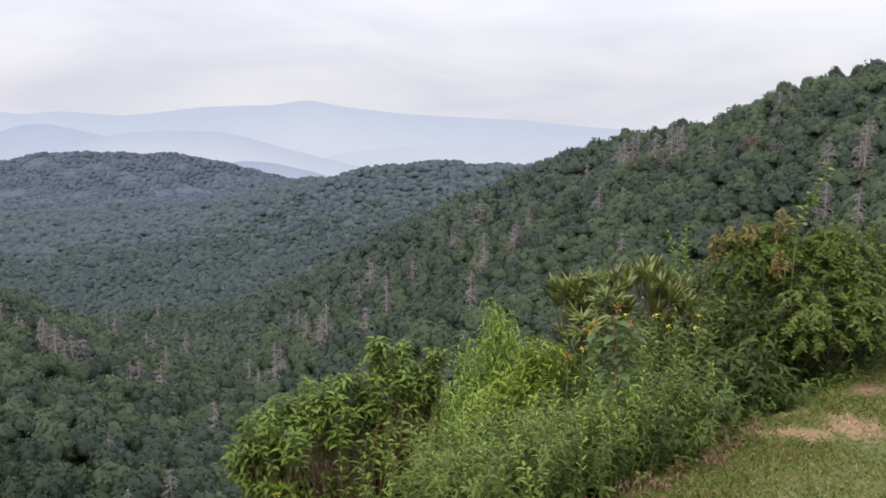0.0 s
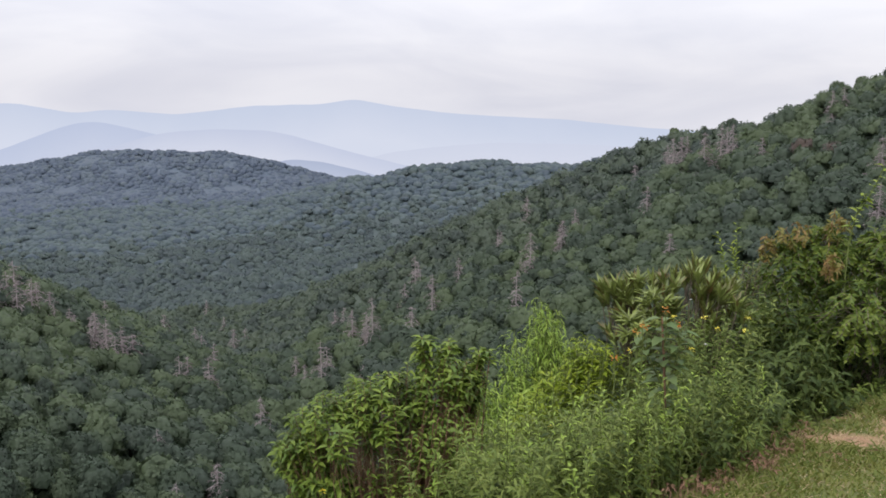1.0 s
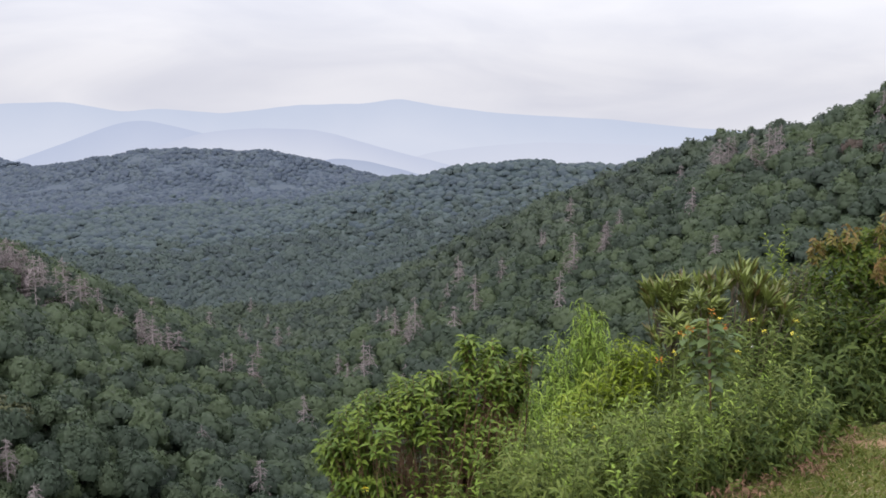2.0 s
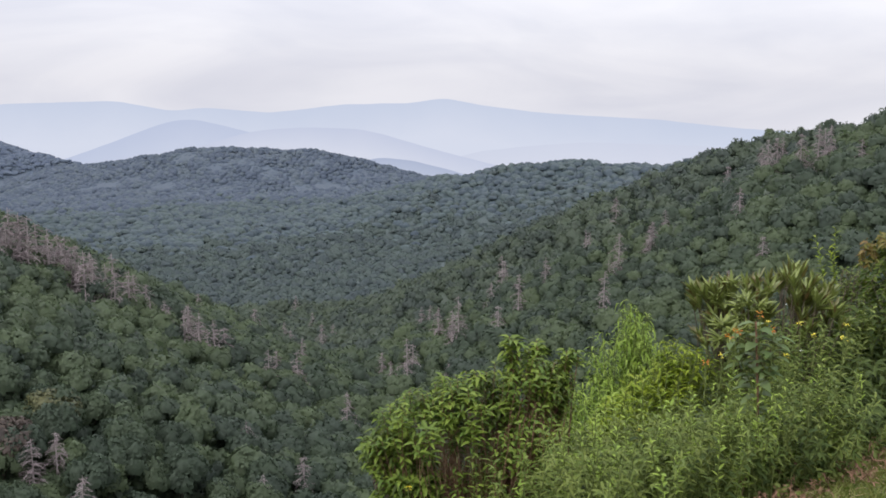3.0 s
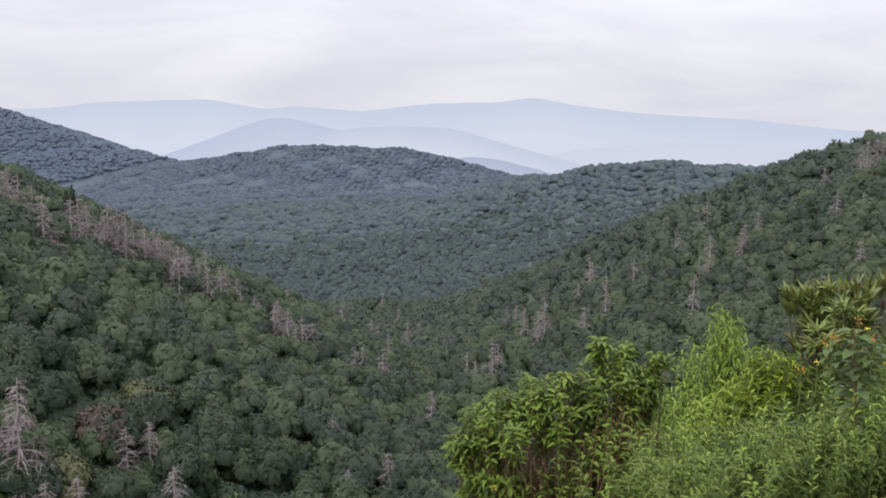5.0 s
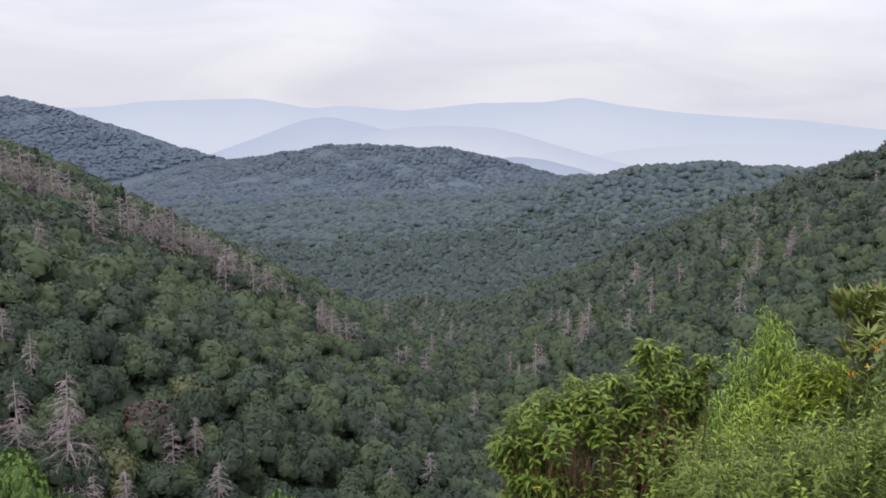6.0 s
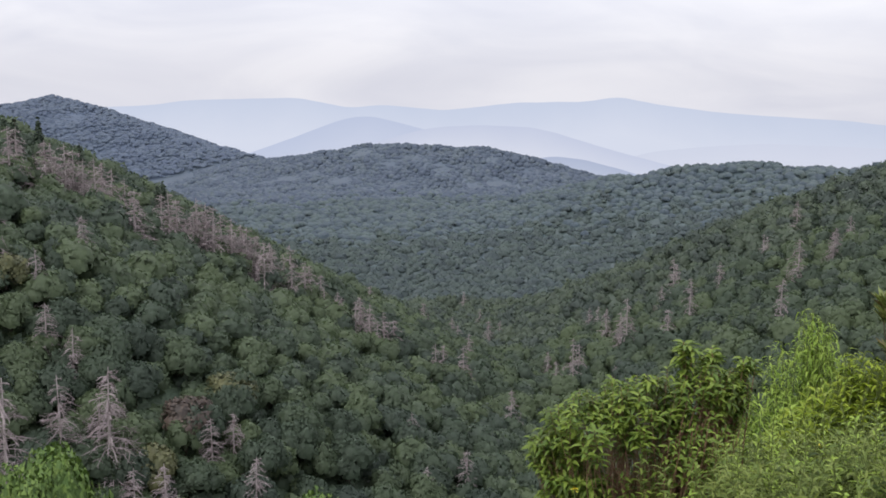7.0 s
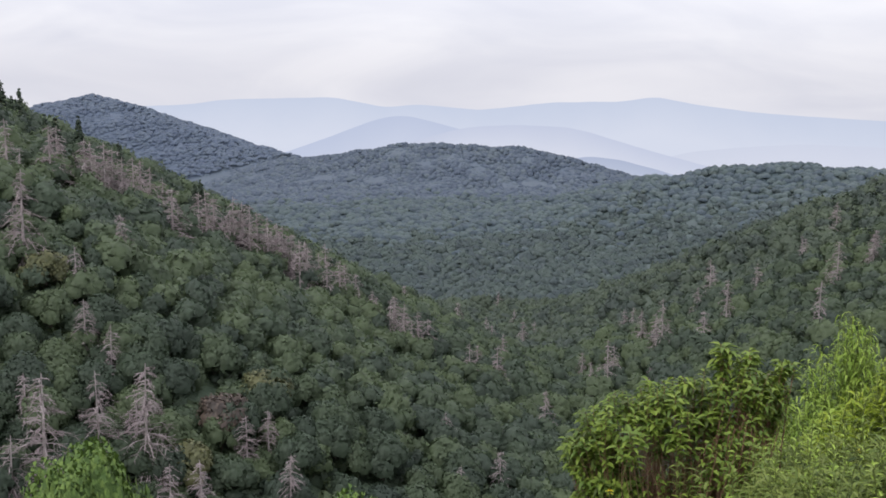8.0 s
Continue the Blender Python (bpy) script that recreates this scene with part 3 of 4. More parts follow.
MIDDLE_DEAD = [(-41.9, 250.5, 17.9), (-45.6, 247.8, 12.8), (-41.8, 258.6, 14.3), (-31.3, 270.2, 19.1), (-40.0, 295.3, 13.7), (-33.9, 278.9, 13.9), (-19.7, 260.3, 14.2), (-15.5, 276.6, 16.7), (-23.2, 319.2, 17.5), (-25.0, 302.0, 12.0), (-8.7, 295.9, 13.0),
               (6.6, 240.9, 15.8), (10.7, 267.8, 17.5), (3.7, 323.0, 11.9), (20.2, 282.3, 12.9), (-49.4, 324.3, 12.5), (-45.3, 314.8, 13.1), (-52.7, 273.0, 10.9), (-24.1, 346.2, 14.5)]
SPUR_DEAD = [(-118.6, 132.7, 12.2), (-121.3, 146.2, 12.7), (-126.3, 153.8, 12.0), (-120.8, 154.3, 12.5), (-123.1, 158.9, 12.1), (-121.8, 161.2, 13.2), (-121.8, 163.6, 12.8), (-120.0, 163.7, 12.2), (-121.3, 169.0, 12.9), (-124.1, 175.6, 12.6), (-126.1, 181.5, 11.6), (-110.4, 165.6, 12.2), (-112.9, 178.2, 12.4), (-112.6, 180.8, 13.3),
             (-113.9, 185.8, 11.7), (-109.8, 187.1, 13.9), (-108.6, 187.9, 13.5), (-106.9, 187.7, 13.8), (-106.8, 191.2, 12.8), (-103.9, 190.5, 13.4), (-103.7, 194.0, 12.5), (-101.8, 192.8, 12.9), (-101.1, 195.4, 11.9), (-96.8, 190.8, 12.9), (-97.1, 195.2, 11.7), (-101.6, 203.0, 10.8), (-92.0, 199.8, 11.8), (-104.6, 219.4, 10.7), (-92.9, 204.9, 10.7)]
RIGHT_DEAD = [(57.0, 325.0, 15.8), (59.0, 321.6, 15.2), (56.7, 334.2, 14.2), (61.5, 326.2, 14.0), (60.9, 296.8, 15.0), (65.0, 294.9, 15.7), (66.7, 295.6, 14.1), (67.5, 292.3, 14.8), (71.3, 274.9, 12.0), (47.5, 339.7, 12.4), (90.6, 222.3, 17.7), (91.2, 226.3, 14.2), (87.5, 235.3, 13.2), (99.0, 239.3, 11.1), (81.1, 200.2, 13.5),
              (78.1, 210.0, 13.5), (41.1, 270.9, 14.0), (41.0, 234.4, 11.3), (32.6, 224.6, 10.6), (24.8, 298.0, 11.8), (19.5, 279.3, 12.9), (13.4, 367.8, 15.0), (2.9, 330.0, 12.5), (95.2, 295.0, 11.6), (99.2, 297.9, 10.1)]
count = 0
for row in (NEAR_DEAD, VALLEY_DEAD, MIDDLE_DEAD, SPUR_DEAD, RIGHT_DEAD):
    for x, y, h in row:
        if row is NEAR_DEAD:
            t = dead_near[count] if count < 3 else copy_thing(dead_near[(count + count // 4) % 3], Matrix.Identity(4))
            place_tree(t, x, y, h, 14.0, count * 77.0, 1.15)
            count += 1
            continue
        t = dead_kinds[count - len(NEAR_DEAD)] if count < len(NEAR_DEAD) + 5 else copy_thing(dead_kinds[(count * 3 + count // 7) % 5], Matrix.Identity(4))
        place_tree(t, x, y, h * (1.15 if row is SPUR_DEAD else 1.0), 14.0, count * 77.0, 1.3 if row is SPUR_DEAD else 1.05)
        count += 1
# their neighbours in the thick of the dead stand
for x, y, h in SPUR_DEAD + VALLEY_DEAD[4:9]:
    t = copy_thing(dead_kinds[count % 5], Matrix.Identity(4))
    place_tree(t, x + rng.uniform(-4, 4), y + rng.uniform(1, 6), h * rng.uniform(0.8, 1.0), 14.0, count * 77.0, 1.3)
    count += 1


# ---- dark spruces along the spur ----
def spruce(seed):
    r = np.random.default_rng(seed)
    tree = tagged(new("spruce"), "dark green pointed spruce above the broadleaf crowns", "conifer", "spruces on the ridges")
    v, f = tubes(one(0, 0, -0.6), one(0, 0, 6), one(0, 0, 13), np.array([0.22]), np.array([0.03]), 6, 4)
    part("trunk", mesh_from("trunk", v, f, M_TRUNK, True), tree)
    n = 900
    z = 2.0 + 11.6 * (1 - np.sqrt(r.random(n)))
    rad = 2.3 * (1 - (z - 1.5) / 12.6) * np.sqrt(r.uniform(0.1, 1, n)) * (1 + 0.25 * np.sin(z * 5.2))
    az = r.uniform(0, 2 * np.pi, n)
    at = np.stack([np.cos(az) * rad, np.sin(az) * rad, z - rad * 0.25], -1)
    out = np.stack([np.cos(az), np.sin(az), np.full(n, 0.6)], -1)
    V, F, _ = tufts(r, at, out, r.uniform(0.2, 0.42, n))
    part("crown", mesh_from("crown", V, F, M_CONIFER), tree)
    return tree


spruce_kinds = [spruce(21), spruce(22), spruce(23)]
SPRUCES = [(-146.1, 185.3, 12.0), (-131.3, 160.0, 13.0), (-138.5, 188.6, 11.6), (-124.6, 198.1, 11.2), (-126.1, 198.3, 10.1), (-158.3, 176.4, 12.1), (-158.2, 181.8, 11.0), (-155.5, 176.2, 10.4), (18.3, 342.5, 16.8), (-149.4, 178.8, 9.8), (19.7, 381.5, 14.5), (59.5, 395.6, 11.2), (76.3, 373.3, 10.9)]
for k, (x, y, h) in enumerate(SPRUCES):
    t = spruce_kinds[k] if k < 3 else copy_thing(spruce_kinds[k % 3], Matrix.Identity(4))
    place_tree(t, x, y, h * (1.15 if x < 0 else 0.9), 13.6, 40.0 * k, 1.25)


# ---- plants of the lookout: leaves, stems, grass ----
def leaves(P, D, N, L, W, droop, fold=0.25):
    """Pointed leaves, folded along the midrib and bent, all at once."""
    D = unit(D)
    S = unit(np.cross(D, N))
    N = np.cross(S, D)
    L, W, droop = (np.broadcast_to(np.asarray(v, float), (len(P),))[:, None] for v in (L, W, droop))
    rows = []
    for t, w in ((0.0, 0.0), (0.32, 1.0), (0.68, 0.78), (1.0, 0.0)):
        mid = P + D * L * t * (1 - 0.25 * droop * t) - np.array([0, 0, 1.0]) * droop * L * t * t * 0.8
        if w == 0:
            rows.append(mid)
        else:
            h = W * 0.5 * w
            rows += [mid + S * h + N * h * fold * 2, mid, mid - S * h + N * h * fold * 2]
    V = np.stack(rows, 1)
    b = (np.arange(len(P)) * 8)[:, None, None]
    T = b + np.array([[0, 1, 2], [0, 2, 3], [4, 7, 5], [5, 7, 6]])[None]
    Q = b + np.array([[1, 4, 5, 2], [2, 5, 6, 3]])[None]
    return V.reshape(-1, 3), [T.reshape(-1, 3), Q.reshape(-1, 4)]


def along(P0, P1, P2, t):
    """Places and directions at t along bent stems."""
    t = t[..., None]
    C = (1 - t) ** 2 * P0 + 2 * t * (1 - t) * P1 + t ** 2 * P2
    return C, unit(2 * (1 - t) * (P1 - P0) + 2 * t * (P2 - P1))


def leaf_nodes(r, P0, P1, P2, n, t0, t1, rise, level=0.0):
    """n leaves on each stem between t0 and t1: places, directions, face normals."""
    m = len(P0)
    t = t0 + (t1 - t0) * (np.arange(n)[None] + r.uniform(0, 0.9, (m, n))) / n
    C, T = along(P0[:, None], P1[:, None], P2[:, None], t)
    a = np.arange(n)[None] * 2.4 + r.uniform(0, 6.28, (m, 1)) + r.normal(0, 0.3, (m, n))
    s = unit(np.cross(T, np.array([0.2, 0.1, 0.05]) + r.normal(0, 1, (m, 1, 3))))
    o = np.cross(T, s)
    out = s * np.cos(a)[..., None] + o * np.sin(a)[..., None]
    out[..., 2] *= 1 - level
    D = unit(out + T * rise + r.normal(0, 0.12, out.shape))
    N = unit(T * 0.8 + np.array([0, 0, 0.6]) + r.normal(0, 0.2, out.shape))
    return C.reshape(-1, 3), D.reshape(-1, 3), N.reshape(-1, 3)


LEAF_V, LEAF_F = leaves(np.zeros((1, 3)), one(0, 1, 0), one(0, 0, 1), 1.0, 0.32, 0.5)
LEAF_MESHES = {}


def single_leaves(thing, mat, P, D, N, L, W):
    """Leaves that can be picked out one by one, as parts on one shared mesh."""
    if mat.name not in LEAF_MESHES:
        LEAF_MESHES[mat.name] = mesh_from("leaf", LEAF_V, LEAF_F, mat, True)
    inv = thing.matrix_basis.inverted()
    for p, d, n, l, w in zip(P, unit(D), N, L, W):
        s = np.cross(d, n)
        s /= np.linalg.norm(s)
        u = np.cross(s, d)
        m = Matrix(((*s * w / 0.32, 0), (*d * l, 0), (*u * l, 0), (0, 0, 0, 1))).transposed()
        m.translation = p
        ob = part("leaf", LEAF_MESHES[mat.name], thing)
        ob.matrix_basis = inv @ m


def plant(name, label, category, base, stems, mats, leaf, stem_r, group="", single_n=0, seed=1):
    """A plant: stems and leaves. leaf: per stem, from, to, rise, length, width, droop, level."""
    r = np.random.default_rng(seed)
    P0, P1, P2 = stems
    n, t0, t1, rise, ln, wd, droop, level = leaf
    thing = tagged(new(name), label, category, group)
    thing.matrix_basis = pose(*base)
    off = np.array(base)
    C, D, N = leaf_nodes(r, P0, P1, P2, n, t0, t1, rise, level)
    k = len(C)
    L, W = ln * r.uniform(0.6, 1.2, k), wd * r.uniform(0.75, 1.2, k)
    pick = np.zeros(k, bool)
    if single_n:
        pick[np.argsort(np.linalg.norm(C - np.array([0, 0, EYE]), axis=1))[:single_n]] = True
        single_leaves(thing, mats[0], C[pick], D[pick], N[pick], L[pick], W[pick])
    if not pick.all():
        V, F = leaves(C[~pick] - off, D[~pick], N[~pick], L[~pick], W[~pick], droop * r.uniform(0.5, 1.5, (~pick).sum()))
        part("foliage", mesh_from("foliage", V, F, mats[0], True), thing, kind="stuff")
    v, f = tubes(P0 - off, P1 - off, P2 - off, np.full(len(P0), stem_r), np.full(len(P0), stem_r * 0.45), 4, 5)
    part("stem_tangle", mesh_from("stem_tangle", v, f, mats[1], True), thing, kind="stuff")
    return thing


def lobe_stems(r, foot, lobes, n, lean=0.35, shell=0.55):
    """Stems from the foot of a shrub to tips that fill its lobes (centre, half width, half height)."""
    tips = []
    for (cx, cy, cz), rh, rv in lobes:
        d = unit(r.normal(0, 1, (n, 3)) + np.array([0, -0.2, 0.45]))
        rad = r.uniform(shell, 1.0, (n, 1))
        tips.append(np.array([cx, cy, cz]) + d * rad * np.array([rh, rh, rv]))
    P2 = np.concatenate(tips)
    P0 = np.array(foot) + r.normal(0, 0.12, P2.shape) * np.array([1, 1, 0.2])
    P1 = P0 + (P2 - P0) * np.array([0.75, 0.75, 0.5]) + r.normal(0, 0.05, P2.shape)
    P0 = P0 + (P2 - P0) * np.array([lean, lean, 0.0])
    return P0, P1, P2


def spray_stems(r, lobes, n, droop=0.25):
    """Short sprays that leave the heart of each lobe outward, nearly level."""
    A, B = [], []
    for (cx, cy, cz), rh, rv in lobes:
        d = unit(r.normal(0, 1, (n, 3)) + np.array([0, -0.35, 0.3]))
        tip = np.array([cx, cy, cz]) + d * r.uniform(0.75, 1.05, (n, 1)) * np.array([rh, rh, rv])
        root = np.array([cx, cy, cz]) + (tip - np.array([cx, cy, cz])) * np.array([0.2, 0.2, 0.75]) + r.normal(0, 0.03, (n, 3))
        A.append(root)
        B.append(tip)
    P0, P2 = np.concatenate(A), np.concatenate(B)
    P1 = (P0 + P2) / 2 + np.array([0, 0, 0.05])
    return P0, P1, P2 - np.array([0, 0, 0.03])


def on_ground(x, y):
    return float(height(x, y))


M_STEM_RED = plain("reddish_brown_stems", [(0.3, (0.13, 0.07, 0.045)), (0.7, (0.27, 0.16, 0.10))], 30)
M_STEM_GREEN = plain("green_stems", [(0.3, (0.09, 0.12, 0.03)), (0.7, (0.16, 0.19, 0.06))], 30)
M_STEM_GREY = plain("grey_brown_twigs", [(0.3, (0.10, 0.08, 0.06)), (0.7, (0.20, 0.16, 0.12))], 30)
M_LAUREL = leafy("laurel_leaves", (0.056, 0.066, 0.018), (0.088, 0.145, 0.024), (0.190, 0.255, 0.038), 4.0, 0.6, 0.55, 0.3, 0.28)
M_WILLOW = leafy("light_willow_leaves", (0.150, 0.240, 0.032), (0.225, 0.330, 0.048), (0.325, 0.422, 0.078), 5.0, 0.55, 0.5, 0.35)
M_LIME = leafy("yellow_green_leaves", (0.10, 0.167, 0.015), (0.18, 0.258, 0.020), (0.28, 0.342, 0.031), 5.0, 0.55, 0.5, 0.35)
M_RHODO = leafy("olive_rhododendron_leaves", (0.138, 0.092, 0.033), (0.127, 0.163, 0.042), (0.224, 0.267, 0.068), 6.0, 0.6, 0.35, 0.15, 0.45)
M_HERB = leafy("herb_leaves", (0.048, 0.078, 0.015), (0.092, 0.138, 0.022), (0.168, 0.208, 0.042), 3.0, 0.6, 0.55, 0.3)
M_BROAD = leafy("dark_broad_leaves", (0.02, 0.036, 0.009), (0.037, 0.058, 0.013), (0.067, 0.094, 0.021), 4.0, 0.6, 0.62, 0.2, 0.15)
M_AZALEA = leafy("azalea_leaves", (0.037, 0.064, 0.011), (0.07, 0.114, 0.015), (0.145, 0.186, 0.026), 3.0, 0.55, 0.5, 0.25)
M_STALK = leafy("soft_green_weed_leaves", (0.050, 0.088, 0.028), (0.082, 0.130, 0.042), (0.125, 0.172, 0.066), 4.0, 0.6, 0.6, 0.25, 0.2)
M_TIPS = leafy("reddish_young_leaves", (0.10, 0.145, 0.026), (0.15, 0.165, 0.034), (0.23, 0.145, 0.050), 6.0, 0.6, 0.5, 0.25)
M_ORANGE = leafy("orange_red_blooms", (0.45, 0.09, 0.015), (0.60, 0.16, 0.02), (0.65, 0.32, 0.05), 20.0, 0.6, 0.6, 0.3)
M_YELLOW = leafy("yellow_blooms", (0.60, 0.46, 0.03), (0.72, 0.60, 0.05), (0.80, 0.72, 0.12), 20.0, 0.6, 0.6, 0.3)
M_WHITE = leafy("white_blooms", (0.70, 0.70, 0.66), (0.78, 0.78, 0.74), (0.82, 0.82, 0.80), 20.0, 0.6, 0.6, 0.2)

fr = np.random.default_rng(77)

# the laurel in front, drooping leaves in whorls on reddish stems
foot = (-0.45, 4.23, -0.62)
lobes = [((-0.62, 4.15, 0.17), 0.26, 0.17), ((-0.44, 4.23, 0.24), 0.22, 0.17), ((-0.23, 4.29, 0.30), 0.20, 0.19), ((-0.11, 4.40, 0.28), 0.12, 0.14), ((-0.78, 4.13, 0.07), 0.13, 0.12), ((-0.69, 4.09, -0.05), 0.16, 0.10)]
stems = lobe_stems(fr, foot, lobes, 125, 0.4, 0.45)
plant("laurel_shrub", "mountain laurel shrub with drooping glossy leaves and reddish stems", "shrub", foot, stems, (M_LAUREL, M_STEM_RED), (9, 0.94, 1.0, 0.45, 0.058, 0.0170, 0.6, 0.4), 0.0022, single_n=280, seed=2)
stems = lobe_stems(fr, foot, [((-0.53, 4.08, -0.03), 0.3, 0.12), ((-0.25, 4.06, 0.14), 0.2, 0.16), ((-0.18, 4.10, 0.22), 0.16, 0.13)], 34, 0.3, 0.2)
plant("laurel_twigs", "bare reddish laurel twigs with few leaves", "shrub", foot, stems, (M_LAUREL, M_STEM_RED), (7, 0.82, 1.0, 0.4, 0.050, 0.016, 0.5, 0.3), 0.0032, seed=13)
foot = (-0.16, 4.30, -0.23)
stems = lobe_stems(fr, foot, [((-0.28, 4.29, 0.49), 0.04, 0.05), ((-0.18, 4.32, 0.47), 0.05, 0.05), ((-0.03, 4.40, 0.42), 0.05, 0.05)], 7, 0.75)
plant("laurel_shoots", "tall laurel shoots with drooping leaves on orange stems", "shrub", foot, stems, (M_LAUREL, M_STEM_RED), (12, 0.93, 1.0, 0.5, 0.07, 0.02, 0.65, 0.15), 0.004, single_n=60, seed=3)

# light green willow behind it
foot = (0.27, 6.19, -1.04)
stems = lobe_stems(fr, foot, [((0.34, 6.29, 0.18), 0.13, 0.14), ((0.23, 6.20, -0.01), 0.19, 0.17), ((0.12, 6.00, -0.24), 0.22, 0.2), ((0.40, 6.19, 0.06), 0.13, 0.13), ((0.04, 5.90, -0.45), 0.2, 0.2), ((-0.08, 6.10, -0.27), 0.12, 0.15)], 34)
plant("willow_shrub", "light green willowy shrub with long drooping leaves", "shrub", foot, stems, (M_WILLOW, M_STEM_GREEN), (26, 0.5, 1.0, 0.45, 0.080, 0.0105, 0.95, 0.1), 0.003, single_n=100, seed=4)

# yellow-green fern-like shrub
foot = (0.33, 4.89, -0.39)
stems = lobe_stems(fr, foot, [((0.27, 4.89, 0.07), 0.16, 0.13), ((0.41, 4.93, 0.19), 0.16, 0.11), ((0.56, 4.97, 0.27), 0.12, 0.08), ((0.18, 4.85, -0.06), 0.12, 0.12), ((0.47, 5.08, 0.27), 0.11, 0.10)], 42)
plant("yellow_green_shrub", "bright yellow green shrub with narrow arching leaves", "shrub", foot, stems, (M_LIME, M_STEM_GREEN), (13, 0.6, 1.0, 0.6, 0.075, 0.013, 0.55, 0.3), 0.004, single_n=100, seed=5)

# rhododendron with stiff upright leaves
foot = (0.94, 5.42, -0.13)
stems = lobe_stems(fr, foot, [((0.66, 5.26, 0.52), 0.10, 0.09), ((0.83, 5.23, 0.52), 0.17, 0.12), ((1.07, 5.40, 0.54), 0.18, 0.12), ((1.22, 5.36, 0.44), 0.14, 0.14), ((0.74, 5.15, 0.38), 0.18, 0.12)], 24)
plant("rhododendron", "rhododendron with stiff upright olive and brown leaves", "shrub", foot, stems, (M_RHODO, M_STEM_GREY), (17, 0.94, 1.0, 1.6, 0.096, 0.0150, 0.03, 0.0), 0.005, single_n=260, seed=6)


# ---- herbs along the lawn's edge ----
def edge_spot(e, s):
    """e metres along the edge of the lawn, s metres past it."""
    x, y = 0.72 + (e - s) * 0.7071, 3.85 + (e + s) * 0.7071
    return x, y


def herb_bed(name, label, n, e0, e1, s0, s1, h0, h1, mats, leaf, stem_r, seed, bend=0.08, single_n=0):
    r = np.random.default_rng(seed)
    e, s = r.uniform(e0, e1, n), r.uniform(s0, s1, n)
    x, y = edge_spot(e, s)
    P0 = np.stack([x, y, height(x, y) - 0.02], -1)
    P2 = P0 + np.stack([r.normal(0, bend, n), r.normal(0, bend, n) - 0.03, r.uniform(h0, h1, n)], -1)
    P1 = (P0 + P2) / 2 + r.normal(0, bend * 0.4, (n, 3)) + np.array([0, 0, 0.04])
    base = edge_spot((e0 + e1) / 2, (s0 + s1) / 2)
    return plant(name, label, "wild plants", (*base, on_ground(*base)), (P0, P1, P2), mats, leaf, stem_r, "wild plants at the lawn's edge", single_n, seed)


herb = (28, 0.2, 1.0, 0.6, 0.058, 0.0098, 0.4, 0.2)
herb_bed("tall_herb", "dense green herb stand with narrow leaves", 230, -0.75, 0.1, 0.05, 0.75, 0.28, 0.48, (M_HERB, M_STEM_GREEN), herb, 0.003, 31)
herb_bed("tall_herb", "dense green herb stand with narrow leaves", 220, 0.1, 0.75, 0.02, 0.7, 0.26, 0.5, (M_HERB, M_STEM_GREEN), herb, 0.003, 32)
herb_bed("tall_herb", "green herb stand on the falling slope", 170, -0.7, 0.3, 0.75, 1.4, 0.3, 0.45, (M_HERB, M_STEM_GREEN), herb, 0.003, 33)
herb_bed("leafy_stalk", "lighter upright leafy stalks among the herbs", 75, -0.7, 0.75, 0.0, 0.6, 0.3, 0.56, (M_WILLOW, M_STEM_GREEN), (26, 0.25, 1.0, 0.8, 0.04, 0.01, 0.3, 0.2), 0.003, 38, 0.05)
herb_bed("dark_herb", "dark leafy herb low in the stand", 110, -0.7, 0.75, 0.0, 0.6, 0.2, 0.4, (M_BROAD, M_STEM_GREEN), (18, 0.25, 1.0, 0.5, 0.055, 0.016, 0.4, 0.2), 0.003, 39)
herb_bed("broad_leaved_herb", "dark green herb with long pointed leaves", 110, 0.75, 1.6, 0.16, 0.55, 0.2, 0.48, (M_BROAD, M_STEM_GREEN), (15, 0.3, 1.0, 0.35, 0.08, 0.022, 0.5, 0.2), 0.003, 34, single_n=120)
herb_bed("goldenrod", "leafy goldenrod behind the herb stand", 110, 0.75, 1.5, 0.5, 1.0, 0.5, 0.75, (M_HERB, M_STEM_GREEN), (32, 0.25, 1.0, 0.5, 0.06, 0.012, 0.35, 0.2), 0.003, 35)
herb_bed("edge_weed", "low leafy weeds at the edge of the lawn", 230, -0.9, 2.9, 0.04, 0.28, 0.05, 0.16, (M_HERB, M_STEM_GREEN), (9, 0.2, 1.0, 0.5, 0.05, 0.018, 0.4, 0.3), 0.002, 36)
herb_bed("edge_weed", "low dark weeds under the azalea", 110, 1.5, 3.0, 0.12, 0.5, 0.08, 0.2, (M_BROAD, M_STEM_GREEN), (9, 0.2, 1.0, 0.5, 0.055, 0.02, 0.4, 0.3), 0.002, 37)

# added dark filler: closes see-through gaps and stands for the azalea's shaded inside
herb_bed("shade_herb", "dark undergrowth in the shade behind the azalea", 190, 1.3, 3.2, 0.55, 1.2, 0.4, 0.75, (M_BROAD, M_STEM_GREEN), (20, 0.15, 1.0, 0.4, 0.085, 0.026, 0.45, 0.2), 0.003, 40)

# more of the dark filler, in the gaps low under the sprays
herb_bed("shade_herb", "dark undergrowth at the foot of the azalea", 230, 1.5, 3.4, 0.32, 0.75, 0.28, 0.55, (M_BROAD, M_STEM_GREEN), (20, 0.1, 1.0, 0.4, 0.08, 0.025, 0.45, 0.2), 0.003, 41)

# azalea at the lawn's end, in layered sprays with reddish tips
foot = (2.06, 5.64, -0.10)
